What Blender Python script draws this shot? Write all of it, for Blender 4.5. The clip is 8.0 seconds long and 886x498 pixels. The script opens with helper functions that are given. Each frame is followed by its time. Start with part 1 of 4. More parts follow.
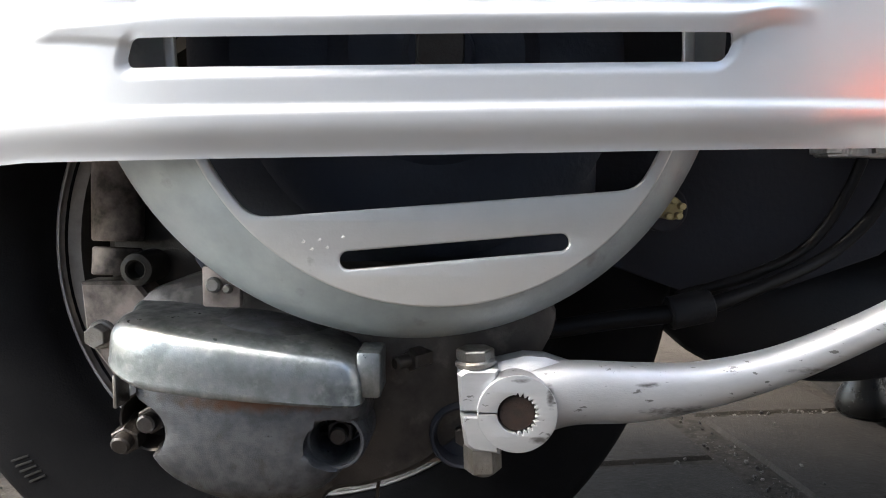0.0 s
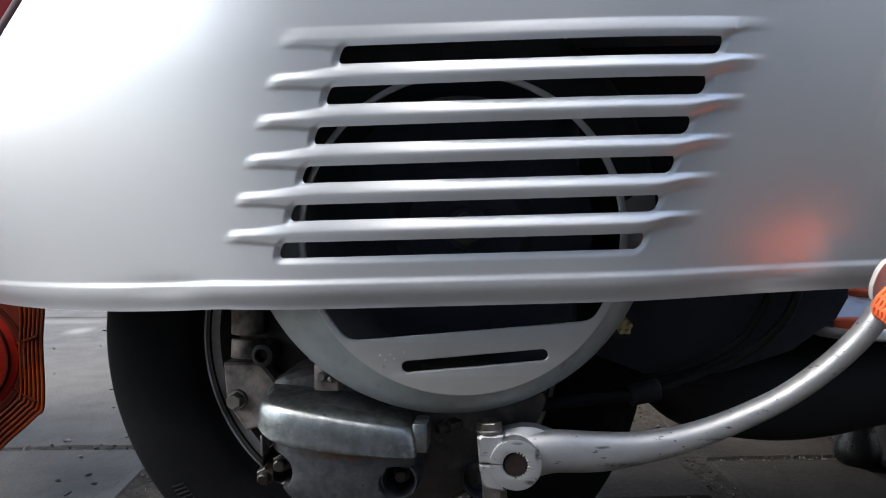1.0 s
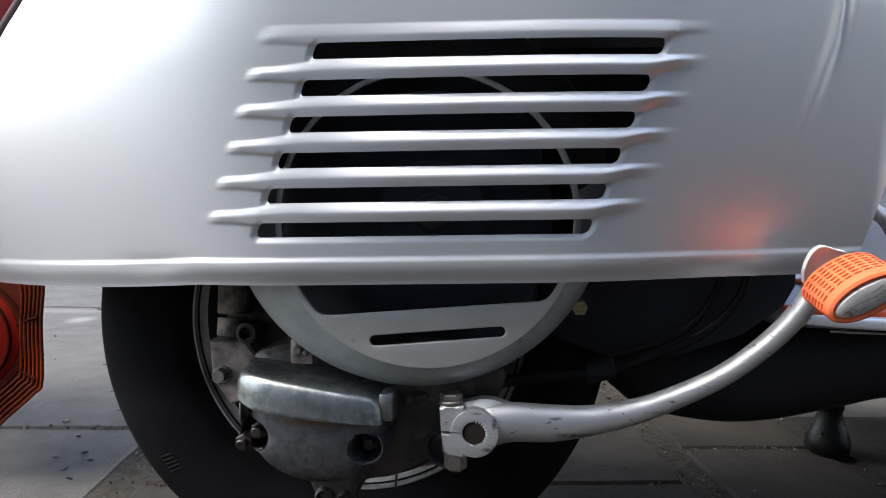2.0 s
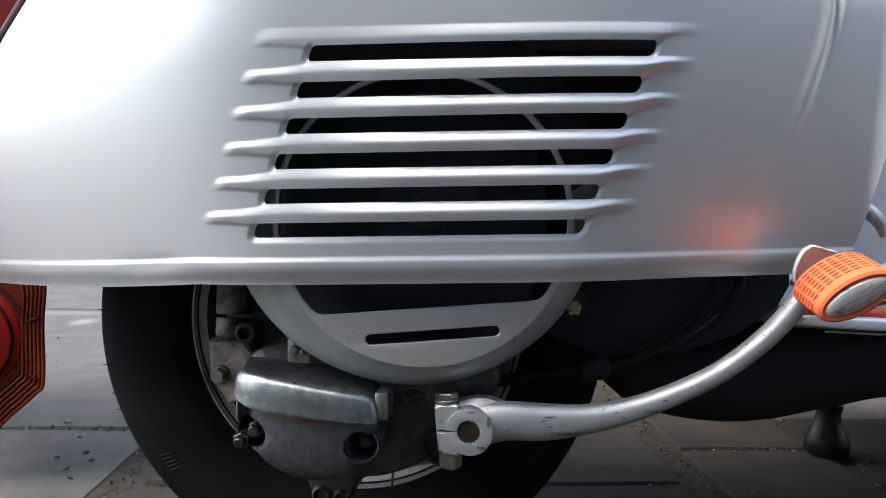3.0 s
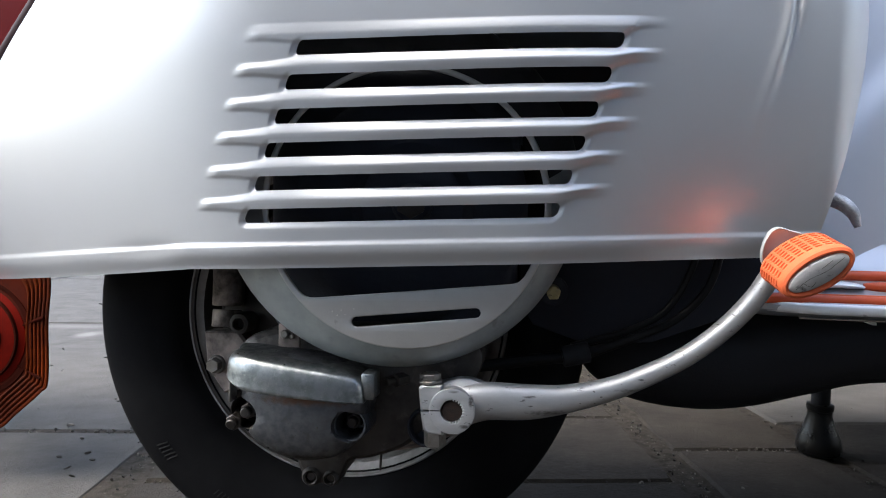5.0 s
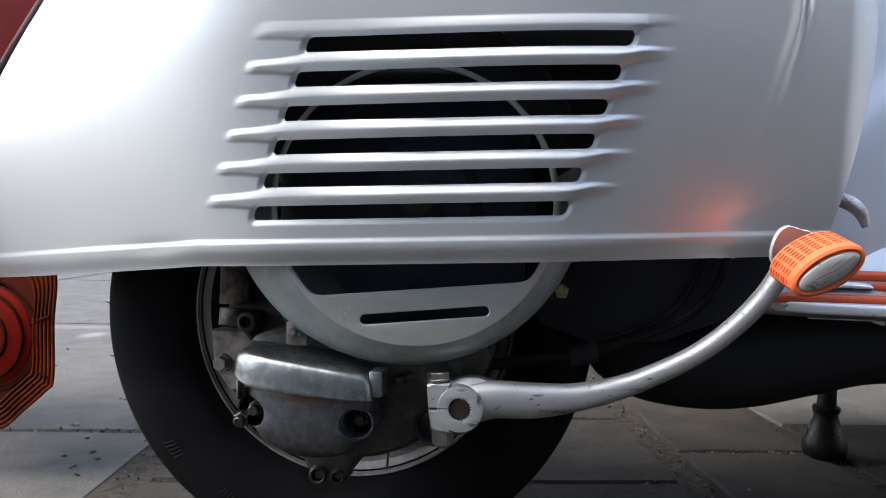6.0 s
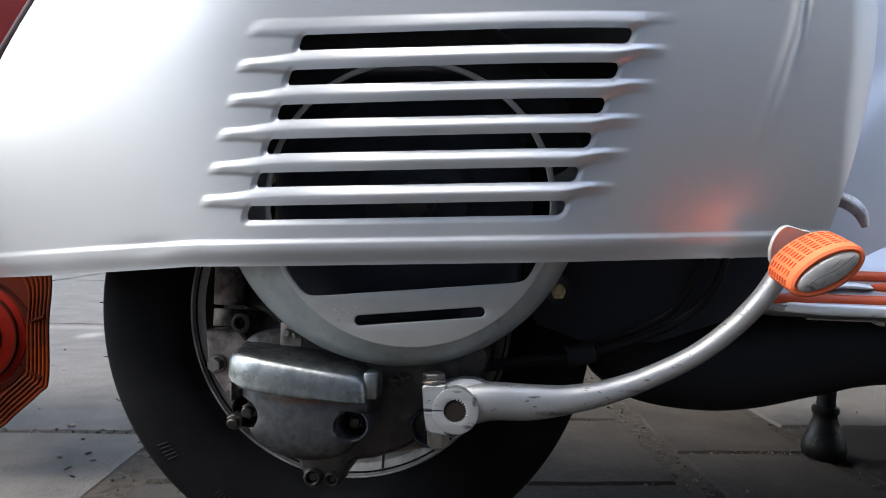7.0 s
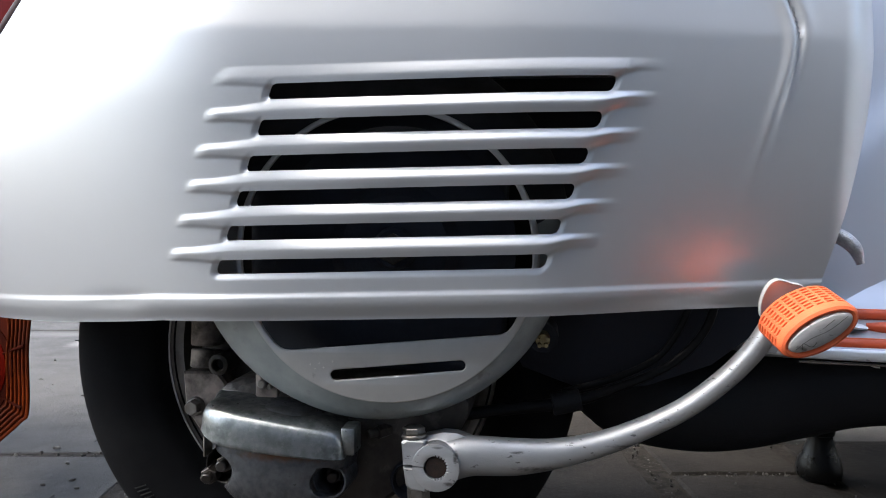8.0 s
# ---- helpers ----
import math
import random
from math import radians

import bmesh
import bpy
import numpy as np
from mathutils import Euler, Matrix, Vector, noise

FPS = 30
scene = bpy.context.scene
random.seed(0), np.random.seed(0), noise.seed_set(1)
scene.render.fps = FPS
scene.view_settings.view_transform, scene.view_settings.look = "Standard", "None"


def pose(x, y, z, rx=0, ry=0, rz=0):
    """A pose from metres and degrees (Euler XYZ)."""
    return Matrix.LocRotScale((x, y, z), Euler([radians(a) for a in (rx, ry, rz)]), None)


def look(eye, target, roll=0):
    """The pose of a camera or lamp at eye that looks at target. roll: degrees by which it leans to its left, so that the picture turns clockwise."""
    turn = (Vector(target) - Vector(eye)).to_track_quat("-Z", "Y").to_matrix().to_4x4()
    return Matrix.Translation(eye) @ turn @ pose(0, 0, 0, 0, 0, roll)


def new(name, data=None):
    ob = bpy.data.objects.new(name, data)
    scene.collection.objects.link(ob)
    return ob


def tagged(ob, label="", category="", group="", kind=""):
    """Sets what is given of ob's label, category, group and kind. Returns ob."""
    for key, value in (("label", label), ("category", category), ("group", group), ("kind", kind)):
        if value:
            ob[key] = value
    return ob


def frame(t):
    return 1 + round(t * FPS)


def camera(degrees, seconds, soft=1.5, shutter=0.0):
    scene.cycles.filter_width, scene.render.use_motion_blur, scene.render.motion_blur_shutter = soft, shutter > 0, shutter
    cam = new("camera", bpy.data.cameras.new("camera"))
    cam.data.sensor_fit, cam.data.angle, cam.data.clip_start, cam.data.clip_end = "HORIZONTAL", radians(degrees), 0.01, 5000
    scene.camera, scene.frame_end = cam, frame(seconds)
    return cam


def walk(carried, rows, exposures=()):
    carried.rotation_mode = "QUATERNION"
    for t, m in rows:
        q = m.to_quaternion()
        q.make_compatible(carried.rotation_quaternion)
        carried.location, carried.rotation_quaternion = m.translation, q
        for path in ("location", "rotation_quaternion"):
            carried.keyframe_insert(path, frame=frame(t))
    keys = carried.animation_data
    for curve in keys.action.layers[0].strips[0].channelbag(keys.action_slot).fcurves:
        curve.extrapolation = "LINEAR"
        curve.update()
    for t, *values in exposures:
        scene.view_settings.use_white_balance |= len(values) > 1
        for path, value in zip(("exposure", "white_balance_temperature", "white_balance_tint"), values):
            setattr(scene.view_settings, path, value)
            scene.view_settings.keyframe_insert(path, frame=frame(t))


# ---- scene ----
cam = camera(63.6, 8.0, soft=1.0)
PATH = [
    (0, (-0.006, 0.046, 0.252), (-0.075, 2.034, 0.040), 0.6),
    (0.1, (-0.004, 0.028, 0.261), (-0.080, 2.020, 0.085), 0.3),
    (0.2, (0.000, 0.010, 0.275), (-0.101, 2.000, 0.106), -0.1),
    (0.3, (0.002, -0.007, 0.286), (-0.121, 1.983, 0.127), -0.2),
    (0.5, (0.007, -0.043, 0.298), (-0.164, 1.944, 0.15), -0.1),
    (0.7, (0.010, -0.071, 0.309), (-0.190, 1.916, 0.177), -0.2),
    (1, (0.018, -0.096, 0.313), (-0.215, 1.886, 0.18), 0.1),
    (1.5, (0.035, -0.12, 0.309), (-0.204, 1.862, 0.175), 0.8),
    (3, (0.05, -0.129, 0.304), (-0.204, 1.851, 0.179), 0.9),
    (3.5, (0.055, -0.136, 0.302), (-0.201, 1.845, 0.196), 0.9),
    (4, (0.062, -0.141, 0.291), (-0.2, 1.839, 0.199), 0.9),
    (4.5, (0.069, -0.146, 0.286), (-0.2, 1.834, 0.208), 0.6),
    (6, (0.064, -0.148, 0.28), (-0.216, 1.831, 0.221), 0.8),
    (6.5, (0.066, -0.145, 0.282), (-0.214, 1.835, 0.222), 0.8),
    (7, (0.066, -0.143, 0.28), (-0.213, 1.836, 0.221), 0.8),
    (7.5, (0.067, -0.139, 0.282), (-0.212, 1.84, 0.224), 0.8),
    (8, (0.075, -0.124, 0.316), (-0.2, 1.856, 0.232), 0.5),
]
STOPS, KELVIN = 2.34, 6330
EXPOSURES = [(0, STOPS + 1.15, KELVIN + 450, 6), (0.3, STOPS + 0.48, KELVIN + 300, 6), (0.6, STOPS - 0.02, KELVIN + 100, 6), (1.0, STOPS - 0.10, KELVIN, 6), (1.6, STOPS - 0.06, KELVIN, 6), (2.8, STOPS, KELVIN, 6), (8.0, STOPS, KELVIN, 6)]
walk(cam, [(t, look(eye, target, roll)) for t, eye, target, roll in PATH], EXPOSURES)

# ---- light: bright hazy sky, open towards the tail of the scooter ----
SUN_EL = radians(60)
world = bpy.data.worlds.new("sky")
scene.world = world
world.use_nodes = True
wn = world.node_tree
sky = wn.nodes.new("ShaderNodeTexSky")
sky.sky_type, sky.sun_disc = "NISHITA", False
sky.sun_elevation, sky.sun_rotation = SUN_EL, radians(252)
sky.air_density, sky.dust_density, sky.ozone_density = 1.0, 4.0, 1.0
bg = wn.nodes["Background"]
bg.inputs["Strength"].default_value = 0.15
wn.links.new(sky.outputs["Color"], bg.inputs["Color"])

sun_data = bpy.data.lights.new("sun", "SUN")
sun_data.energy, sun_data.angle, sun_data.color = 0.95, radians(60), (1.0, 0.925, 0.815)
sun = new("sun", sun_data)
sun.matrix_world = look((-1.9, -0.6, 3.45), (0, 0, 0))


# ---- materials ----
def material(name, base, rough=0.5, metal=0.0, second=None, scale=60.0, amount=0.5, bump=0.05, fine=600.0,
             coat=0.0, coat_rough=0.1, rough_var=0.1, stretch=(1, 1, 1), transmission=0.0, threshold=(0.4, 0.65),
             spec=0.5, per_object=0.0, third=None, third_scale=12.0, third_at=(0.55, 0.7), third_amount=0.6, stains=(), coarse=0.0):
    m = bpy.data.materials.new(name)
    m.use_nodes = True
    t = m.node_tree
    n, ln = t.nodes, t.links
    b = n["Principled BSDF"]
    b.inputs["Metallic"].default_value = metal
    b.inputs["Coat Weight"].default_value = coat
    b.inputs["Coat Roughness"].default_value = coat_rough
    b.inputs["Transmission Weight"].default_value = transmission
    b.inputs["Specular IOR Level"].default_value = spec
    tc = n.new("ShaderNodeTexCoord")
    mp = n.new("ShaderNodeMapping")
    mp.inputs["Scale"].default_value = stretch
    if per_object:
        which = n.new("ShaderNodeObjectInfo")
        shift = n.new("ShaderNodeVectorMath")
        shift.operation = "MULTIPLY_ADD"
        shift.inputs[1].default_value, shift.inputs[2].default_value = (23, 31, 17), (0, 0, 0)
        ln.new(which.outputs["Random"], shift.inputs[0])
        ln.new(tc.outputs["Object"], shift.inputs[2])
        ln.new(shift.outputs["Vector"], mp.inputs["Vector"])
    else:
        ln.new(tc.outputs["Object"], mp.inputs["Vector"])

    def noise_at(s, detail=5.0, r=0.6):
        x = n.new("ShaderNodeTexNoise")
        x.inputs["Scale"].default_value, x.inputs["Detail"].default_value, x.inputs["Roughness"].default_value = s, detail, r
        ln.new(mp.outputs["Vector"], x.inputs["Vector"])
        return x.outputs["Fac"]

    def ramp(value, lo, hi, a, z):
        x = n.new("ShaderNodeMapRange")
        x.inputs["From Min"].default_value, x.inputs["From Max"].default_value = lo, hi
        x.inputs["To Min"].default_value, x.inputs["To Max"].default_value = a, z
        ln.new(value, x.inputs["Value"])
        return x.outputs["Result"]

    def mix(fac, a, c):
        x = n.new("ShaderNodeMix")
        x.data_type = "RGBA"
        ln.new(fac, x.inputs[0])
        for socket, v in ((x.inputs[6], a), (x.inputs[7], c)):
            if isinstance(v, tuple):
                socket.default_value = (*v, 1)
            else:
                ln.new(v, socket)
        return x.outputs[2]

    second = second or tuple(0.8 * v for v in base)
    big = noise_at(scale)
    small = noise_at(fine, 3.0)
    colour = mix(ramp(big, *threshold, 0.0, amount), base, second)
    if third:
        colour = mix(ramp(noise_at(third_scale, 6.0), *third_at, 0.0, third_amount), colour, third)
    # stains with a ragged outline: (centre, radii, colour, strength)
    for centre, radii, tint, strength in stains:
        off = n.new("ShaderNodeVectorMath")
        off.operation = "SUBTRACT"
        off.inputs[1].default_value = centre
        ln.new(tc.outputs["Object"], off.inputs[0])
        div = n.new("ShaderNodeVectorMath")
        div.operation = "DIVIDE"
        div.inputs[1].default_value = radii
        ln.new(off.outputs["Vector"], div.inputs[0])
        far = n.new("ShaderNodeVectorMath")
        far.operation = "LENGTH"
        ln.new(div.outputs["Vector"], far.inputs[0])
        rag = n.new("ShaderNodeMath")
        rag.operation = "MULTIPLY_ADD"
        rag.inputs[1].default_value = 1.6
        ln.new(noise_at(third_scale * 2.5, 6.0), rag.inputs[0])
        ln.new(far.outputs["Value"], rag.inputs[2])
        colour = mix(ramp(rag.outputs["Value"], 1.15, 1.9, strength, 0.0), colour, tint)
    if per_object:
        info = n.new("ShaderNodeObjectInfo")
        colour = mix(ramp(info.outputs["Random"], 0, 1, 0.0, per_object), colour, tuple(0.55 * v for v in base))
    ln.new(colour, b.inputs["Base Color"])
    ln.new(ramp(big, 0.3, 0.7, rough - rough_var, rough + rough_var), b.inputs["Roughness"])
    if bump:
        bp = n.new("ShaderNodeBump")
        bp.inputs["Strength"].default_value, bp.inputs["Distance"].default_value = bump, 0.001
        if coarse:
            add = n.new("ShaderNodeMath")
            add.operation = "MULTIPLY_ADD"
            add.inputs[1].default_value = coarse
            ln.new(noise_at(fine / 6.0, 6.0, 0.7), add.inputs[0])
            ln.new(small, add.inputs[2])
            small = add.outputs["Value"]
        ln.new(small, bp.inputs["Height"])
        ln.new(bp.outputs["Normal"], b.inputs["Normal"])
    return m


SILVER = material("silver_paint", (0.585, 0.60, 0.625), 0.43, 0.6, (0.56, 0.575, 0.59), 5, 0.5, 0.03, 2500, coat=0.5, coat_rough=0.12, rough_var=0.02)
# the cowl's silver again, darker and bluer for the shade on the tunnel
BODY = material("silver_body_shaded", (0.47, 0.49, 0.53), 0.40, 0.6, (0.44, 0.46, 0.49), 5, 0.5, 0.02, 2500, coat=0.3, coat_rough=0.08, rough_var=0.02)
# near-black tone that stands in for shade inside the cowl and recesses
DARK_INSIDE = material("inside_shade", (0.021, 0.023, 0.031), 0.7, 0.0, (0.026, 0.026, 0.029), 25, 0.5, 0.3, 300, spec=0.14)
# engine metal toned dark navy for the deep shade round it
ENGINE_DARK = material("shaded_engine_metal", (0.028, 0.034, 0.050), 0.6, 0.0, (0.020, 0.024, 0.035), 25, 0.6, 0.3, 400, spec=0.3)
RIM_SHADE = material("rim_shade_paint", (0.03, 0.03, 0.033), 0.6, 0.2, (0.015, 0.015, 0.016), 40, 0.7, 0.2, 500, spec=0.2)
# near white, barely metallic: the sky's reflection put into the colour
BRIGHT = material("sky_bright_aluminium", (0.84, 0.85, 0.86), 0.36, 0.3, (0.78, 0.79, 0.80), 80, 0.5, 0.04, 900)
FLAKE = material("torn_paper", (0.6, 0.59, 0.56), 0.8)
COVER_PAINT = material("cover_silver", (0.55, 0.545, 0.53), 0.38, 0.6, (0.43, 0.435, 0.425), 18, 0.6, 0.08, 900, rough_var=0.06,
                       third=(0.2, 0.19, 0.17), third_scale=70, third_at=(0.66, 0.74), third_amount=0.6)
COVER_RIM = material("cover_worn_rim", (0.37, 0.40, 0.405), 0.50, 0.6, (0.235, 0.265, 0.265), 26, 0.7, 0.1, 900, rough_var=0.08,
                     third=(0.16, 0.16, 0.15), third_scale=60, third_at=(0.6, 0.72), third_amount=0.5)
LEVER = material("polished_aluminium", (0.48, 0.488, 0.50), 0.50, 0.85, (0.35, 0.36, 0.375), 45, 0.7, 0.07, 1500, rough_var=0.09, stretch=(0.5, 1, 1.3),
                 third=(0.07, 0.065, 0.06), third_scale=290, third_at=(0.635, 0.66), third_amount=0.75,
                 stains=(((0.075, 0.30, 0.1640), (0.016, 0.02, 0.0022), (0.06, 0.055, 0.05), 0.8), ((0.062, 0.30, 0.1745), (0.005, 0.02, 0.0011), (0.04, 0.037, 0.034), 0.85), ((0.125, 0.30, 0.1800), (0.012, 0.02, 0.0014), (0.08, 0.075, 0.07), 0.7), ((0.0248, 0.30, 0.1715), (0.0016, 0.02, 0.0042), (0.05, 0.047, 0.043), 0.85), ((0.0215, 0.30, 0.1555), (0.0042, 0.02, 0.0014), (0.06, 0.055, 0.05), 0.8), ((0.0140, 0.30, 0.1775), (0.0035, 0.02, 0.0009), (0.06, 0.055, 0.05), 0.75)))
ZINC = material("zinc_plated_steel", (0.26, 0.275, 0.28), 0.38, 0.95, (0.10, 0.115, 0.120), 120, 0.9, 0.10, 1500, rough_var=0.12,
                third=(0.50, 0.52, 0.50), third_scale=260, third_at=(0.55, 0.7), third_amount=0.35)
CAST = material("cast_alloy", (0.135, 0.143, 0.158), 0.38, 0.8, (0.062, 0.066, 0.073), 150, 0.85, 0.25, 2000, rough_var=0.12,
                third=(0.06, 0.05, 0.042), third_scale=85, third_at=(0.56, 0.70), third_amount=0.7,
                stains=(((-0.078, 0.295, 0.1700), (0.034, 0.03, 0.0042), (0.10, 0.042, 0.017), 0.85), ((-0.09, 0.30, 0.128), (0.05, 0.05, 0.007), (0.035, 0.03, 0.026), 0.9)))
GRIMY = material("oily_alloy", (0.062, 0.055, 0.050), 0.5, 0.5, (0.022, 0.019, 0.017), 40, 0.9, 0.15, 1200, rough_var=0.12,
                 third=(0.2, 0.18, 0.16), third_scale=60, third_at=(0.6, 0.75), third_amount=0.5)
DUSTY = material("dusty_alloy", (0.26, 0.215, 0.19), 0.65, 0.2, (0.035, 0.028, 0.023), 48, 0.95, 0.15, 900, rough_var=0.1)
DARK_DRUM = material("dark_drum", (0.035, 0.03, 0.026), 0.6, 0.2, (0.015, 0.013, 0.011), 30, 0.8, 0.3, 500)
POLISHED = material("polished_flange", (0.60, 0.585, 0.58), 0.38, 0.35, (0.55, 0.55, 0.56), 90, 0.5, 0.03, 900, rough_var=0.05)
TIP_METAL = material("rough_cast_aluminium", (0.62, 0.62, 0.62), 0.42, 0.7, (0.34, 0.34, 0.35), 130, 0.8, 0.6, 700, coarse=1.5)
RIM = material("rim_silver", (0.36, 0.345, 0.33), 0.42, 0.6, (0.15, 0.14, 0.13), 30, 0.8, 0.2, 600)
STEEL = material("bolt_steel", (0.24, 0.23, 0.215), 0.38, 0.9, (0.14, 0.12, 0.10), 120, 0.7, 0.3, 900)
DARK_STEEL = material("dark_bolt_steel", (0.06, 0.055, 0.052), 0.4, 0.8, (0.05, 0.04, 0.035), 120, 0.7, 0.3, 900)
RUST = material("rusty_shaft", (0.012, 0.009, 0.008), 0.6, 0.0, (0.03, 0.016, 0.011), 150, 0.7, 0.4, 900, spec=0.2)
BRASS = material("brass", (0.46, 0.37, 0.18), 0.4, 0.8, (0.4, 0.33, 0.18), 200, 0.7, 0.3, 900)
CHROME = material("chrome", (0.75, 0.75, 0.76), 0.08, 1.0, None, 40, 0.2, 0.0, rough_var=0.03)
TYRE = material("tyre_rubber", (0.0055, 0.0055, 0.0062), 0.7, 0.0, (0.012, 0.012, 0.0125), 20, 0.6, 0.25, 900, spec=0.03,
                third=(0.03, 0.029, 0.028), third_scale=90, third_at=(0.68, 0.8), third_amount=0.5)
TYRE_MARK = material("sidewall_mark", (0.022, 0.022, 0.022), 0.8, spec=0.1)
BLACK = material("black_enamel", (0.012, 0.0125, 0.0145), 0.5, 0.0, (0.014, 0.014, 0.0155), 25, 0.6, 0.3, 500, spec=0.15)
CABLE = material("black_cable_sleeve", (0.006, 0.006, 0.007), 0.4, 0.0, None, 60, 0.5, 0.1, 600, spec=0.14)
BOOT = material("black_rubber_boot", (0.004, 0.004, 0.004), 0.32, 0.0, (0.010, 0.009, 0.008), 50, 0.6, 0.2, 500, spec=0.25)
ORANGE = material("orange_rubber", (0.66, 0.122, 0.037), 0.68, 0.0, (0.57, 0.10, 0.03), 60, 0.6, 0.15, 900, rough_var=0.05)
ORANGE_DARK = material("orange_mat_rubber", (0.62, 0.085, 0.02), 0.5, 0.0, (0.5, 0.07, 0.02), 60, 0.6, 0.15, 900)
PEDAL_METAL = material("scratched_pedal_aluminium", (0.56, 0.555, 0.55), 0.46, 0.55, (0.40, 0.40, 0.40), 70, 0.6, 0.3, 900, rough_var=0.1, stretch=(1, 1, 1.6),
                       third=(0.13, 0.13, 0.13), third_scale=130, third_at=(0.59, 0.65), third_amount=0.7)
EDGE_FOLD = material("edge_fold", (0.035, 0.020, 0.022), 0.6, 0.0, (0.022, 0.013, 0.015), 30, 0.6, 0.1, 400, spec=0.15)
RED_PAINT = material("dark_red_paint", (0.085, 0.004, 0.005), 0.5, 0.0, (0.06, 0.003, 0.004), 10, 0.5, 0.0, spec=0.06)
AMBER = material("amber_lens", (0.06, 0.007, 0.0015), 0.6, 0.0, (0.036, 0.006, 0.003), 22, 0.9, 0.15, 300, spec=0.05, third=(0.03, 0.008, 0.004), third_scale=30, third_at=(0.5, 0.7), third_amount=0.7)
AMBER_RIB = material("amber_rib", (0.13, 0.020, 0.002), 0.6, 0.0, (0.045, 0.007, 0.0015), 18, 0.95, 0.1, 300, spec=0.06, third=(0.05, 0.013, 0.007), third_scale=26, third_at=(0.48, 0.66), third_amount=0.85)
RED_LENS = material("red_lens", (0.125, 0.0045, 0.0015), 0.6, 0.0, (0.06, 0.003, 0.0015), 25, 0.7, 0.15, 300, spec=0.04)
LENS_DARK = material("dark_lens_ridge", (0.028, 0.004, 0.002), 0.85, 0.0, (0.025, 0.009, 0.006), 30, 0.6, 0.1, 500, spec=0.02)
SLAB = material("concrete_slab", (0.062, 0.059, 0.057), 0.88, 0.0, (0.043, 0.041, 0.0395), 16, 0.9, 1.0, 420, rough_var=0.05, per_object=0.3, coarse=2.5, spec=0.3,
                third=(0.055, 0.051, 0.046), third_scale=260, third_at=(0.53, 0.64), third_amount=0.75)
WORN_SLAB = material("worn_concrete_slab", (0.062, 0.059, 0.057), 0.88, 0.0, (0.043, 0.041, 0.0395), 16, 0.9, 1.0, 420, rough_var=0.05, per_object=0.3, coarse=2.5, spec=0.3,
                third=(0.055, 0.051, 0.046), third_scale=260, third_at=(0.53, 0.64), third_amount=0.75,
                     stains=(((0.945, 0.845, 0.0), (0.034, 0.060, 0.1), (0.19, 0.185, 0.18), 0.75), ((0.85, 0.98, 0.0), (0.16, 0.04, 0.1), (0.13, 0.125, 0.122), 0.7), ((1.10, 0.35, 0.0), (0.20, 0.25, 0.1), (0.075, 0.072, 0.068), 0.5)))
# brown slabs, toned darker still for the shade under the scooter
BROWN_SLAB = material("brown_stained_shaded_slab", (0.021, 0.0168, 0.0130), 0.88, 0.0, (0.010, 0.0078, 0.0060), 14, 0.9, 1.0, 420, rough_var=0.05, per_object=0.25, coarse=2.5, spec=0.3,
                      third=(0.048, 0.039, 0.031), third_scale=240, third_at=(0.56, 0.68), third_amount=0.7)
JOINT = material("joint_grit", (0.030, 0.025, 0.020), 0.95, 0.0, (0.012, 0.010, 0.008), 90, 0.9, 1.0, 420, coarse=2.0, spec=0.2,
                 third=(0.11, 0.10, 0.088), third_scale=160, third_at=(0.62, 0.7), third_amount=0.7)
GRIT = material("grit", (0.035, 0.032, 0.029), 0.9, 0.0, (0.17, 0.16, 0.145), 40, 0.8, 0.2, 500, threshold=(0.5, 0.62))
# unseen walls, tinted blue; the paler one throws light on the cowl's front
BOUNCE_WALL = material("bounce_wall", (0.36, 0.395, 0.43), 0.85, 0.0, (0.31, 0.34, 0.37), 2, 0.6, 0.2, 60)
SHADE_WALL = material("shade_wall", (0.136, 0.156, 0.182), 0.85, 0.0, (0.112, 0.13, 0.15), 2, 0.6, 0.2, 60)


# ---- mesh helpers ----
BASE = {}


def thing(name, at, label, category, **tags):
    ob = new(name)
    ob.location = at
    ob.empty_display_size = 0.05
    BASE[ob.name] = Vector(at)
    return tagged(ob, label, category, **tags)


def part(name, bm, mat, parent, label="", smooth=True, angle=35):
    """Links a mesh, built in world coordinates, under a thing or under a part."""
    me = bpy.data.meshes.new(name)
    bmesh.ops.recalc_face_normals(bm, faces=bm.faces)
    if smooth:
        for f in bm.faces:
            f.smooth = True
        for e in bm.edges:
            if len(e.link_faces) == 2 and e.calc_face_angle(0) > radians(angle):
                e.smooth = False
    bm.to_mesh(me)
    bm.free()
    me.materials.append(mat)
    ob = new(name, me)
    if parent:
        ob.parent = parent
        if parent.name in BASE:
            ob.matrix_parent_inverse = Matrix.Translation(-BASE[parent.name])
    if label:
        tagged(ob, label)
    return ob


def axis_frame(origin, axis):
    q = Vector(axis).normalized().to_track_quat("Z", "X")
    return Matrix.Translation(origin) @ q.to_matrix().to_4x4()


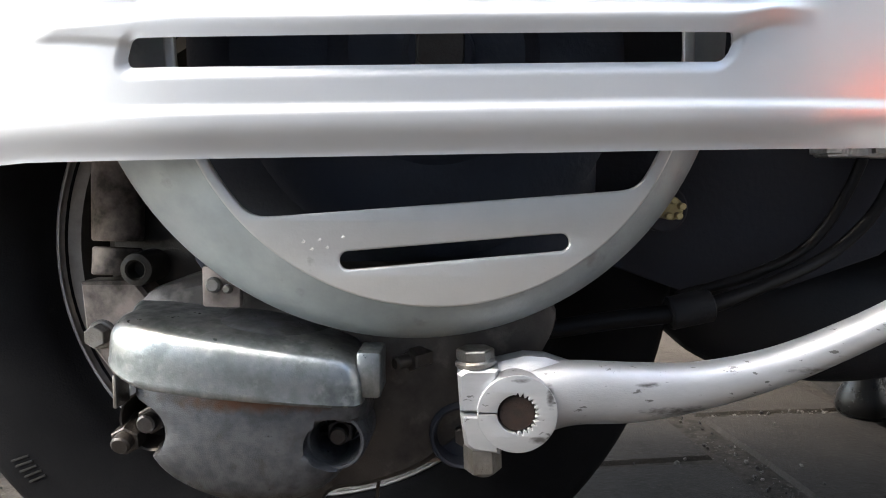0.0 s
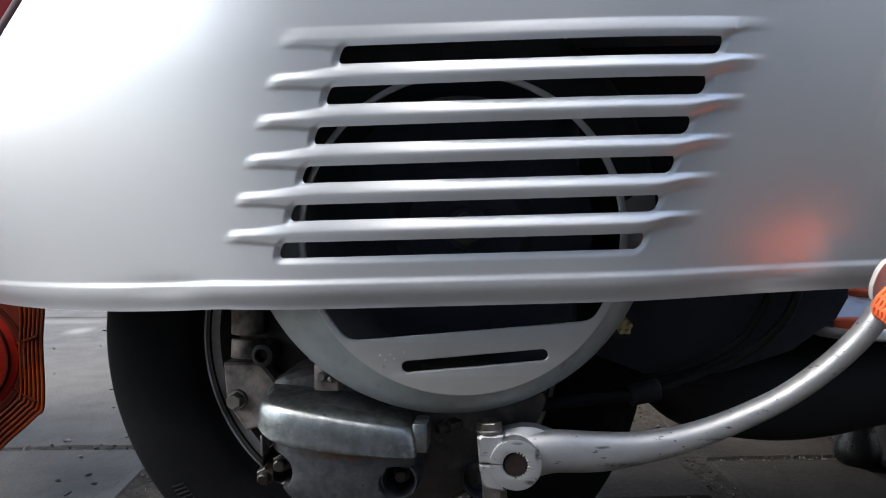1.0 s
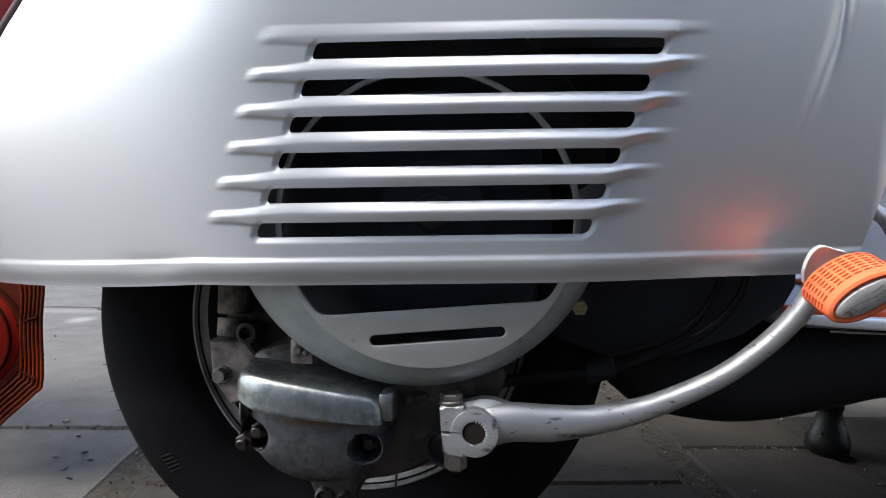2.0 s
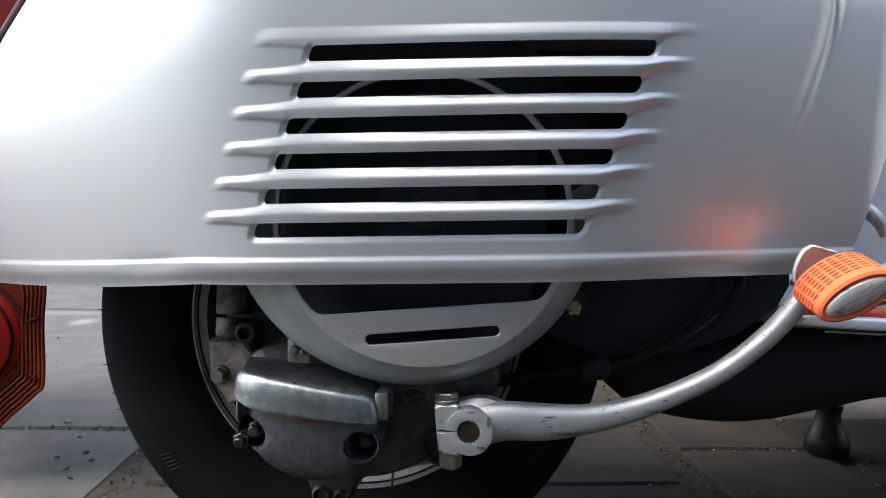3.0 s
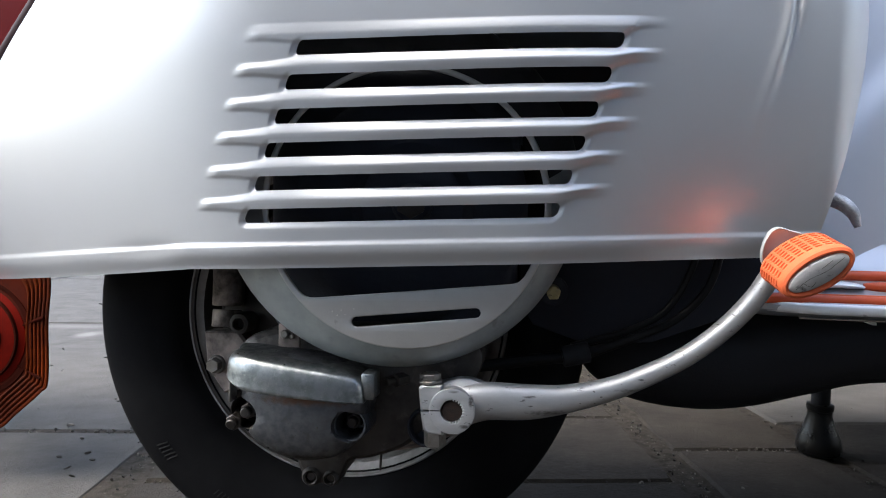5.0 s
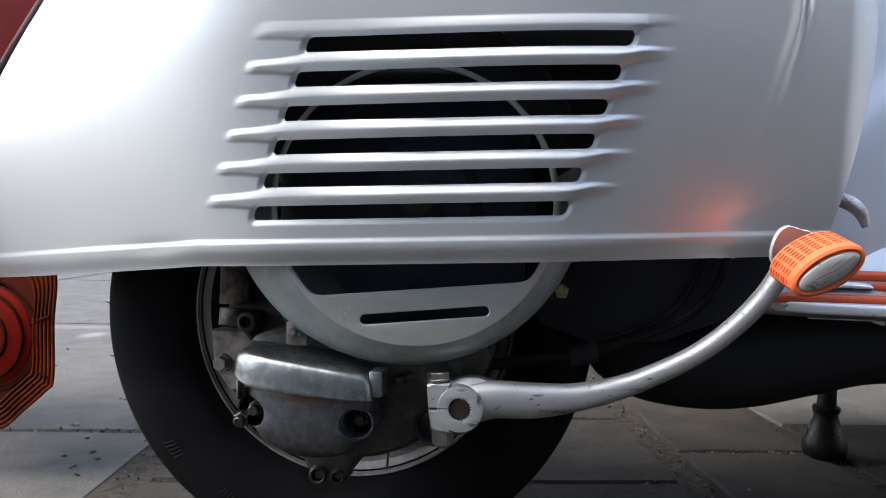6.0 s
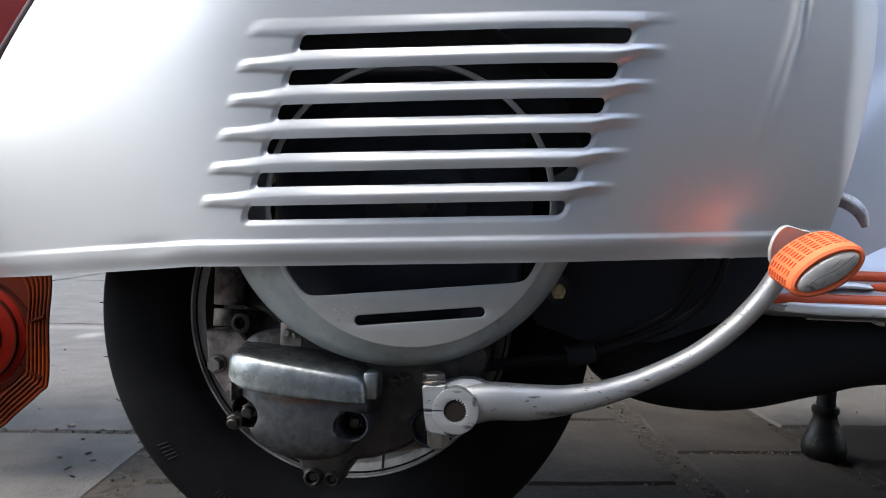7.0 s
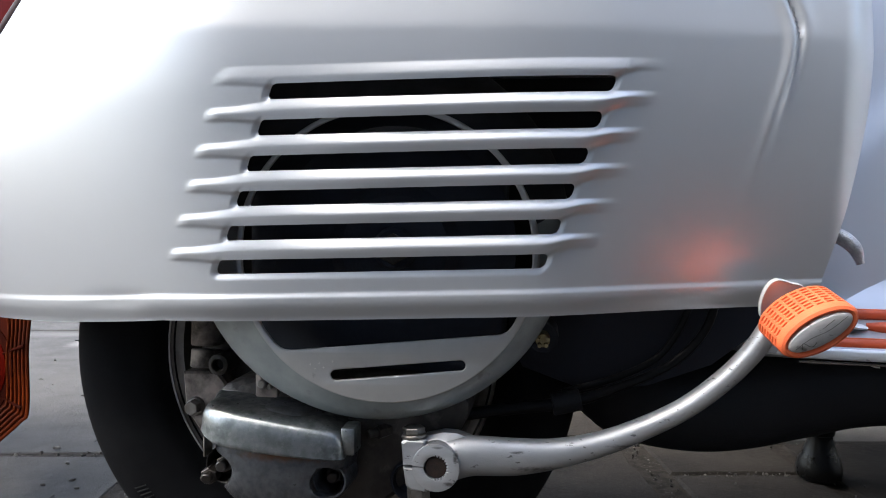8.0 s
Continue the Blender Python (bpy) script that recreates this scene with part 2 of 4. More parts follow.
def lathe(profile, origin, axis, segs=48, bm=None, a0=0.0, a1=2 * math.pi):
    """Turns (radius, height) pairs round an axis."""
    bm = bm or bmesh.new()
    m = axis_frame(origin, axis)
    full = abs(a1 - a0 - 2 * math.pi) < 1e-6
    n = segs if full else segs + 1
    rings = []
    for r, h in profile:
        if r < 1e-6:
            rings.append([bm.verts.new(m @ Vector((0, 0, h)))])
        else:
            rings.append([bm.verts.new(m @ Vector((r * math.cos(a0 + (a1 - a0) * i / segs), r * math.sin(a0 + (a1 - a0) * i / segs), h))) for i in range(n)])
    for a, b in zip(rings, rings[1:]):
        for i in range(segs):
            j = (i + 1) % n
            if len(a) == 1 and len(b) == 1:
                continue
            if len(a) == 1:
                bm.faces.new((a[0], b[i], b[j]))
            elif len(b) == 1:
                bm.faces.new((a[i], a[j], b[0]))
            else:
                bm.faces.new((a[i], a[j], b[j], b[i]))
    return bm


def rod(p0, p1, r, segs=20, bevel=0.0008, bm=None, r1=None):
    d = (Vector(p1) - Vector(p0)).length
    r1 = r if r1 is None else r1
    c = min(bevel, d / 3, r / 2)
    return lathe([(0, 0), (r - c, 0), (r, c), (r1, d - c), (r1 - c, d), (0, d)], p0, Vector(p1) - Vector(p0), segs, bm)


def hexagon(p0, p1, r, bm=None):
    return rod(p0, p1, r, 6, 0.0006, bm)


def spline(points, n):
    """Catmull-Rom through points of any dimension."""
    P = np.array(points, float)
    P = np.vstack([2 * P[0] - P[1], P, 2 * P[-1] - P[-2]])
    out = []
    for k in range(n):
        s = k / (n - 1) * (len(P) - 3)
        i = min(int(s), len(P) - 4)
        u = s - i
        a, b, c, d = P[i:i + 4]
        out.append(0.5 * (2 * b + (c - a) * u + (2 * a - 5 * b + 4 * c - d) * u * u + (3 * b - a - 3 * c + d) * u ** 3))
    return np.array(out)


def loop_spline(points, n):
    P = list(points)
    k = len(P)
    out = []
    for j in range(n):
        s = j / n * k
        i, u = int(s), s - int(s)
        a, b, c, d = (np.array(P[(i + o) % k], float) for o in (-1, 0, 1, 2))
        out.append(0.5 * (2 * b + (c - a) * u + (2 * a - 5 * b + 4 * c - d) * u * u + (3 * b - a - 3 * c + d) * u ** 3))
    return out


def sweep(points, across, segs=24, n=60, bm=None, power=2.0, side=(0, 1, 0)):
    """A tube along points. across: rows of (half width along side, half height), one per point. power over 2 squares the section."""
    bm = bm or bmesh.new()
    c = spline(points, n)
    w = spline(across, n)
    rings = []
    for i in range(n):
        tan = Vector(c[min(i + 1, n - 1)] - c[max(i - 1, 0)]).normalized()
        s = (Vector(side) - tan * tan.dot(Vector(side))).normalized()
        up = tan.cross(s)
        ring = []
        for k in range(segs):
            a = 2 * math.pi * k / segs
            ca, sa = math.cos(a), math.sin(a)
            fa = math.copysign(abs(ca) ** (2 / power), ca) * w[i][0]
            fb = math.copysign(abs(sa) ** (2 / power), sa) * w[i][1]
            ring.append(bm.verts.new(Vector(c[i]) + s * fa + up * fb))
        rings.append(ring)
    for a, b in zip(rings, rings[1:]):
        for k in range(segs):
            bm.faces.new((a[k], a[(k + 1) % segs], b[(k + 1) % segs], b[k]))
    bm.faces.new(rings[0][::-1])
    bm.faces.new(rings[-1])
    return bm


def loft(rings, bm=None, caps=True):
    bm = bm or bmesh.new()
    made = [[bm.verts.new(v) for v in ring] for ring in rings]
    for a, b in zip(made, made[1:]):
        for k in range(len(a)):
            bm.faces.new((a[k], a[(k + 1) % len(a)], b[(k + 1) % len(a)], b[k]))
    if caps:
        bm.faces.new(made[0][::-1])
        bm.faces.new(made[-1])
    return bm


def dome(outline, steps, centre, bm=None):
    """An outline of (x, z) pairs, shrunk to its centre step by step. steps: rows of (scale, y)."""
    c = np.array(centre)
    return loft([[Vector((*(c + (np.array(p) - c) * s)[:1], y, (c + (np.array(p) - c) * s)[1])) for p in outline] for s, y in steps], bm)


def prism(poly, y0, y1, bevel=0.001, bm=None):
    """A flat plate: (x, z) outline between two depths, y0 in front, with a bevelled front edge."""
    P = [np.array(p, float) for p in poly]
    k = len(P)
    area = sum(P[i][0] * P[(i + 1) % k][1] - P[(i + 1) % k][0] * P[i][1] for i in range(k))
    sgn = 1 if area > 0 else -1
    inner = []
    for i in range(k):
        e0 = P[i] - P[i - 1]
        e1 = P[(i + 1) % k] - P[i]
        n0 = np.array((-e0[1], e0[0])) / (np.linalg.norm(e0) + 1e-9) * sgn
        n1 = np.array((-e1[1], e1[0])) / (np.linalg.norm(e1) + 1e-9) * sgn
        nn = n0 + n1
        nn = nn / (np.linalg.norm(nn) + 1e-9)
        inner.append(P[i] + nn * bevel)
    return loft([[(p[0], y1, p[1]) for p in P], [(p[0], y0 + bevel, p[1]) for p in P], [(p[0], y0, p[1]) for p in inner]], bm)


def block(lo, hi, bevel=0.002, bm=None, segments=2):
    tmp = bmesh.new()
    bmesh.ops.create_cube(tmp, size=1, matrix=Matrix.LocRotScale((Vector(lo) + Vector(hi)) / 2, None, Vector(hi) - Vector(lo)))
    bmesh.ops.bevel(tmp, geom=tmp.edges[:], offset=bevel, segments=segments, affect="EDGES", profile=0.5)
    return merge(bm, tmp)


def merge(bm, other, m=None):
    me = bpy.data.meshes.new("piece")
    if m is not None:
        other.transform(m)
    other.to_mesh(me)
    other.free()
    bm = bm or bmesh.new()
    bm.from_mesh(me)
    bpy.data.meshes.remove(me)
    return bm


def plate(outlines, y, half, bevel=0.0006):
    """A flat plate in the x-z plane with holes: the first outline is its edge, the others are cut out."""
    cu = bpy.data.curves.new("plate", "CURVE")
    cu.dimensions, cu.fill_mode = "2D", "BOTH"
    cu.extrude, cu.bevel_depth, cu.bevel_resolution = half, bevel, 2
    for pts in outlines:
        sp = cu.splines.new("POLY")
        sp.points.add(len(pts) - 1)
        for p, (x, z) in zip(sp.points, pts):
            p.co = (x, z, 0, 1)
        sp.use_cyclic_u = True
    ob = bpy.data.objects.new("plate", cu)
    me = bpy.data.meshes.new_from_object(ob)
    bm = bmesh.new()
    bm.from_mesh(me)
    bpy.data.objects.remove(ob)
    bpy.data.meshes.remove(me)
    bm.transform(Matrix(((1, 0, 0, 0), (0, 0, -1, y), (0, 1, 0, 0), (0, 0, 0, 1))))
    bmesh.ops.remove_doubles(bm, verts=bm.verts, dist=1e-6)
    return bm


def smoothstep(a, b, v):
    u = min(1.0, max(0.0, (v - a) / (b - a)))
    return u * u * (3 - 2 * u)


# ---- ground ----
bm = bmesh.new()
bmesh.ops.create_grid(bm, x_segments=1, y_segments=1, size=400)
bm.transform(Matrix.Translation((0, 0, -0.0040)))
ground = part("ground", bm, JOINT, None, smooth=False)
tagged(ground, "dark gritty ground under worn concrete slabs", "ground", kind="structure")

# unseen plain walls, added to shut out light: across the way, behind the scooter, and at its end; open towards the tail
# low stretch in the end wall lets sky reflect in the cowl's edge
for name, blocks in (("wall_south", (((-1.1, -1.2, -0.02), (2.6, -1.0, 2.75)),)),
                     ("wall_north", (((-0.45, 1.62, -0.02), (2.6, 1.82, 4.2)),)),
                     ("wall_east", (((2.4, -1.0, -0.02), (2.6, 0.50, 2.1)), ((2.4, 0.50, -0.02), (2.6, 0.95, 1.0)), ((2.4, 0.95, -0.02), (2.6, 1.62, 2.1))))):
    bm = bmesh.new()
    for lo, hi in blocks:
        block(lo, hi, 0.01, bm)
    wall = part(name, bm, BOUNCE_WALL if name == "wall_east" else SHADE_WALL, None, smooth=False)
    tagged(wall, "plain grey wall out of view, added to shape the light", "wall", kind="structure")

# ---- the scooter: one thing with all that is fixed to it ----
scooter = thing("scooter", (-0.1, 0.45, 0.0), "silver classic motor scooter with louvred engine cowl and orange rubbers", "motor scooter")

# engine cowl: a pressed shell with six open louvres
SLOPE, SHEAR, ZB = 0.03, 0.367, 0.2583
P0, P1, Q0, PITCH, SLOT_H = -0.1222, 0.0657, 0.0280, 0.01938, 0.0083
FOLD = 0.0142


def front_x(z):
    return float(np.interp(z, (0.2411, 0.2782, 0.3236, 0.3649, 0.3853, 0.4156, 0.4493, 0.6120), (0.2320, 0.2427, 0.2554, 0.2652, 0.2705, 0.2757, 0.2779, 0.2505)))


def tail_x(z):
    return float(np.interp(z, (0.24, 0.33, 0.37, 0.400, 0.421, 0.442, 0.48, 0.62), (-0.53, -0.45, -0.395, -0.351, -0.321, -0.297, -0.26, -0.15)))


def cowl_xz(p, q):
    if p > 0.085:
        x = 0.085 + SHEAR * q
        x += (front_x(ZB + q + SLOPE * 0.2) - x) * (p - 0.085) / (0.235 - 0.085)
    elif p < -0.17:
        x = -0.17 + SHEAR * q
        x += (tail_x(ZB + q - 0.01) - x) * (-0.17 - p) / 0.25
    else:
        x = p + SHEAR * q
    z = ZB + q + SLOPE * x
    if x < -0.15:
        z -= 0.06 * (-0.15 - x) * max(0.0, 1 - q / 0.05)
    return x, z


def cowl_y(x, z, p, q):
    y = 0.2722 + 0.1 * (x + 0.016) - 0.125 * (min(z, 0.42) - 0.29)
    y += 1.3 * max(0.0, z - 0.38) ** 2 + 5.0 * max(0.0, z - 0.475) ** 2
    if x < -0.08:
        d = -0.08 - x
        y += 1.504 * d * d if d < 0.20 else 0.06016 + 0.6 * (d - 0.20) + 0.6 * (d - 0.20) ** 2
    if x < -0.10:
        d = (-0.10 - x) ** 2 / (0.06 - 0.10 - x)
        y += d * (3.6 * max(0.0, z - 0.28) ** 2 + 6.5 * max(0.0, 0.39 - z) ** 2)
    d = max(0.0, x - 0.04)
    y += 1.05 * d * d if d < 0.09 else 0.0085 + 0.189 * (d - 0.09)
    y += 30.0 * max(0.0, x - 0.244) ** 2
    y += 0.62 * smoothstep(0.06, 0.16, x) * max(0.0, 0.385 - z) ** 2
    if p < -0.37:
        y += 0.016 * ((-0.37 - p) / 0.05) ** 2
    # louvre ridges: a flat slope from the crest up to the next opening, drawn out thin at both ends
    ends = (0.34 + 0.66 * smoothstep(-0.122, -0.030, p)) * smoothstep(-0.157, -0.146, p) * (1 - smoothstep(0.058, 0.096, p))
    if ends > 0:
        wide = smoothstep(-0.146, -0.108, p)
        right = smoothstep(0.055, 0.078, p)
        for i in range(6):
            a = Q0 + i * PITCH + SLOT_H
            b = a + PITCH - SLOT_H
            if a - 0.006 < q < b + (0.013 if i == 5 else 0.004):
                u = (q - a) / (b - a)
                lo, hi = -0.16 + 0.26 * (1 - wide) + 0.72 * right, 0.68 + 0.32 * wide
                crest = lo + (0.56 - 0.12 * (1 - wide)) * (hi - lo) * (1 - 0.3 * right)
                if i == 5:
                    v = 0.50 * (1 - min(1.0, max(0.0, (u - 0.32) / 0.55)) ** 1.3) * (0.75 + 0.25 * smoothstep(lo, 0.32, u)) * smoothstep(lo - 0.16 - 0.22 * right, lo + 0.06, u)
                elif u <= crest:
                    v = (0.72 + 0.28 * smoothstep(lo, crest, u)) * smoothstep(lo - 0.16 - 0.22 * right, lo + 0.06, u)
                else:
                    w = min(1.0, (u - crest) / max(0.05, hi - crest))
                    v = 1.0 - w ** 1.2
                y -= 0.0040 * v * ends
    # metal drawn in round each opening, most along its lower edge and its ends
    d, gp, gq = slot_distance(p, q)
    if d < 0.0048:
        pull = (0.9 if q < Q0 + 0.002 else 0.08) * max(0.0, -gq) + 0.85 * (1 - gq * gq) + 0.06
        y += 0.0019 * (1 - smoothstep(-0.0008, 0.0040, d)) * min(1.0, pull)
    # bottom lip with its crease
    y -= 0.0015 * (1 - smoothstep(FOLD - 0.0012, FOLD + 0.0028, q))
    y += 0.0035 * (1 - smoothstep(0.0, 0.0125, q)) ** 1.5
    # dent in the crease
    y += 0.0017 * math.exp(-((x + 0.185) / 0.02) ** 2 - ((q - 0.012) / 0.006) ** 2)
    # pressed seam near the front edge, fading out downwards
    sx = float(np.interp(z, (0.2507, 0.3181, 0.3504, 0.3782, 0.3978, 0.4076, 0.4175, 0.4273, 0.4351, 0.4469, 0.4665, 0.6137), (0.1720, 0.1926, 0.2009, 0.2088, 0.2144, 0.2164, 0.2174, 0.2166, 0.2140, 0.2093, 0.1975, 0.1092)))
    y += 0.0044 * smoothstep(0.365, 0.440, z) * math.exp(-((x - sx) / 0.0021) ** 2)
    y -= 0.0021 * smoothstep(0.310, 0.41, z) * math.exp(-((x - sx + 0.0045) / 0.0042) ** 2) + 0.0014 * smoothstep(0.40, 0.46, z) * math.exp(-((x - sx - 0.006) / 0.004) ** 2)
    return y


def slot_distance(p, q):
    """Signed distance to the nearest louvre opening, and the way out of it."""
    best = (1.0, 0.0, 0.0)
    cp, hp, r = (P0 + P1) / 2, (P1 - P0) / 2, 0.0031
    for i in range(6):
        cq = Q0 + i * PITCH + SLOT_H / 2
        dp, dq = abs(p - cp) - hp + r, abs(q - cq) - SLOT_H / 2 + r
        out = math.hypot(max(dp, 0), max(dq, 0)) + min(max(dp, dq), 0) - r
        if out < best[0]:
            if dp > 0 and dq > 0:
                l = math.hypot(dp, dq)
                g = (math.copysign(dp / l, p - cp), math.copysign(dq / l, q - cq))
            elif dp > dq:
                g = (math.copysign(1, p - cp), 0.0)
            else:
                g = (0.0, math.copysign(1, q - cq))
            best = (out, *g)
    return best


def cowl_mesh():
    ps = set(np.linspace(-0.42, -0.17, 28)) | set(np.linspace(-0.17, -0.128, 36)) | set(np.linspace(-0.128, -0.110, 30))
    ps |= set(np.linspace(-0.110, 0.055, 34)) | set(np.linspace(0.055, 0.075, 30)) | set(np.linspace(0.075, 0.105, 14)) | set(np.linspace(0.105, 0.235, 90))
    ps = sorted(ps)
    qs = sorted(set(np.linspace(0.0, 0.026, 40)) | set(np.linspace(0.026, 0.150, 180)) | set(np.linspace(0.150, 0.20, 18)) | set(np.linspace(0.20, 0.34, 30)))
    ps = [p for i, p in enumerate(ps) if i == 0 or p - ps[i - 1] > 1e-5]
    qs = [q for i, q in enumerate(qs) if i == 0 or q - qs[i - 1] > 1e-5]
    gone = set()
    for j in range(len(qs) - 1):
        for i in range(len(ps) - 1):
            if slot_distance((ps[i] + ps[i + 1]) / 2, (qs[j] + qs[j + 1]) / 2)[0] < 0:
                gone.add((i, j))
    bm = bmesh.new()
    verts = {}
    for j, q in enumerate(qs):
        for i, p in enumerate(ps):
            near = [(i - a, j - b) in gone for a in (0, 1) for b in (0, 1)]
            if all(near):
                continue
            a, b = p, q
            if any(near):
                d, gp, gq = slot_distance(p, q)
                a, b = p - d * gp, q - d * gq
            x, z = cowl_xz(a, b)
            verts[i, j] = bm.verts.new((x, cowl_y(x, z, a, b), z))
    for j in range(len(qs) - 1):
        for i in range(len(ps) - 1):
            if (i, j) not in gone:
                bm.faces.new((verts[i, j], verts[i + 1, j], verts[i + 1, j + 1], verts[i, j + 1]))
    # the sheet's thickness: an inner skin, and a narrow edge round every opening
    bm.normal_update()
    outer, rim = list(bm.faces), [(e.verts[0], e.verts[1]) for e in bm.edges if len(e.link_faces) == 1]
    inner = {v: bm.verts.new(v.co - v.normal * math.copysign(0.0014, -v.normal.y)) for v in list(bm.verts)}
    for f in outer:
        bm.faces.new([inner[v] for v in reversed(f.verts)])
    for a, b in rim:
        bm.faces.new((a, b, inner[b], inner[a]))
    return bm


cowl = part("engine_cowl", cowl_mesh(), SILVER, scooter, "satin silver pressed steel side cowl with six open louvres", angle=55)

# unseen dark strips, added to keep light out between cowl and frame
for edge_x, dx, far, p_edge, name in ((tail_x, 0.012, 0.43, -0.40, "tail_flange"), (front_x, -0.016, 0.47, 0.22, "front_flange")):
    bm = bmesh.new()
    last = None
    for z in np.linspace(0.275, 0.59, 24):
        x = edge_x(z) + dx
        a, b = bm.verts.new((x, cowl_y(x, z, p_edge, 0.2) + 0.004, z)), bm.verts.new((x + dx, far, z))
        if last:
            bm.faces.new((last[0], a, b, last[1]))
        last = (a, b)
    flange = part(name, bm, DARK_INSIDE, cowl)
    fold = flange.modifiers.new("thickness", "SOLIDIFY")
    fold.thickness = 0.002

# beading along the tail edge of the cowl
# first rod is added to paint in the dark fold and gap
for off, back, r, mat, note in ((0.0, -0.0010, 0.0060, EDGE_FOLD, "dark maroon rod for the dark fold and gap at the edge"), (0.0090, 0.0060, 0.0014, CHROME, "thin chrome edge beading"), (0.0150, 0.0075, 0.0016, CHROME, "thin chrome edge beading")):
    edge = [(tail_x(z) - off, cowl_y(tail_x(z), z, -0.42, 0.2) + back, z) for z in np.linspace(0.30, 0.56, 9)]
    part("edge_beading", sweep(edge, [(r, r)] * 9, 12, 40), mat, cowl, note)

edge = [(front_x(z) - 0.0015, cowl_y(front_x(z), z, 0.235, 0.2) + 0.0015, z) for z in np.linspace(0.335, 0.44, 7)]
part("front_beading", sweep(edge, [(0.0012, 0.0012)] * 7, 10, 30), CHROME, cowl, "thin bright bead on the front edge")

# frame body: hump over the wheel, tunnel towards the front
part("far_cowl", block((-0.40, 0.55, 0.27), (0.26, 0.77, 0.62), 0.06, segments=5), BODY, scooter, "silver cowl on the far side")
part("rear_body", block((-0.36, 0.42, 0.44), (0.30, 0.60, 0.66), 0.05, segments=5), BODY, scooter, "glossy silver steel body over the rear wheel")
part("inner_panel", block((-0.25, 0.515, 0.25), (0.26, 0.53, 0.47), 0.004), DARK_INSIDE, scooter, "inner panel beside the wheel, darkened for the shade there")


def tunnel_mesh():
    bm = bmesh.new()
    xs, zs = np.linspace(0.215, 0.85, 50), np.linspace(0.228, 0.66, 50)
    grid = []
    for z in zs:
        row = []
        for x in xs:
            y = 0.465 + 0.16 * max(0.0, x - 0.25) + 0.28 * (z - 0.25)
            step = x * 0.9 - (z - 0.32) * 1.0 - 0.235
            y += 0.007 * (1 - smoothstep(-0.024, 0.024, step))
            y -= 0.03 * max(0, 1 - (z - 0.228) / 0.03) ** 2
            row.append(bm.verts.new((x, y, z)))
        grid.append(row)
    for a, b in zip(grid, grid[1:]):
        for i in range(len(a) - 1):
            bm.faces.new((a[i], a[i + 1], b[i + 1], b[i]))
    return bm


tunnel = part("body_tunnel", tunnel_mesh(), BODY, scooter, "glossy silver body tunnel behind the footboard")
sol = tunnel.modifiers.new("thickness", "SOLIDIFY")
sol.thickness, sol.offset = 0.002, -1.0

# rear wheel
WX, WY, WZ, WR = -0.1030, 0.447, 0.2075, 0.2090
wheel = part("rear_wheel", lathe([(0.02, -0.02), (0.115, -0.024), (0.121, -0.020), (0.121, -0.006), (0.02, -0.006)], (WX, WY, WZ), (0, -1, 0), 64), RIM, scooter, "grimy silver pressed steel wheel")
tyre_profile = [(0.130, -0.024), (0.1355, -0.027), (0.139, -0.033), (0.145, -0.0395), (0.160, -0.0445), (0.178, -0.044), (0.190, -0.040), (0.1945, -0.037), (0.1975, -0.0345),
                (0.2005, -0.031), (0.2055, -0.022), (0.2083, -0.010), (WR, 0), (0.2083, 0.010), (0.2055, 0.022), (0.2005, 0.031), (0.1975, 0.037), (0.178, 0.044), (0.142, 0.040), (0.127, 0.026)]
rings = []
for r, h in tyre_profile:
    u = smoothstep(0.130, 0.178, r)
    cx, cz = -0.092 + (WX + 0.092) * u, 0.2089 + (WZ - 0.2089) * u
    rings.append([(cx + r * math.cos(2 * math.pi * k / 128), WY + h, cz + r * math.sin(2 * math.pi * k / 128)) for k in range(128)])
bm = loft(rings, caps=False)
part("tyre", bm, TYRE, wheel, "worn black tyre with ribbed shoulder")
# raised sidewall marks
for a0, n, h, r in ((218, 5, 0.010, 0.176), (238, 6, 0.006, 0.172), (262, 6, 0.005, 0.168), (152, 3, 0.008, 0.178)):
    for k in range(n):
        a = radians(a0 + k * 1.15)
        p = Vector((WX + r * math.cos(a), WY - 0.0442, WZ + r * math.sin(a)))
        m = Matrix.Translation(p) @ Matrix.Rotation(-a, 4, "Y") @ Matrix.Rotation(radians(18), 4, "Y") @ Matrix.Diagonal((h, 0.0012, 0.0010, 1))
        bm = bmesh.new()
        bmesh.ops.create_cube(bm, size=1, matrix=m)
        part("sidewall_mark", bm, TYRE_MARK, wheel, smooth=False)
# moulding whiskers on the shoulder
for a in (150, 168, 179, 192, 203, 214, 229, 243):
    d = Vector((math.cos(radians(a)), 0, math.sin(radians(a))))
    c = Vector((WX, WY - 0.024, WZ))
    part("whisker", rod(c + d * 0.203, c + d * 0.2078 + Vector((0, -0.001, 0.0010)), 0.0004, 6, 0.0001), TYRE, wheel)
# rim flange and brake drum face
RX, RY, RZ = -0.0920, WY - 0.026, 0.2089
part("rim_flange", lathe([(0.104, 0.030), (0.112, 0.026), (0.119, 0.013), (0.1245, 0.006), (0.1310, 0.003), (0.1328, 0.0), (0.1341, 0.0), (0.1349, 0.004), (0.132, 0.009), (0.127, 0.02)][3:], (RX, RY - 0.001, RZ), (0, 1, 0), 96), RIM, wheel, "scuffed rolled rim edge")
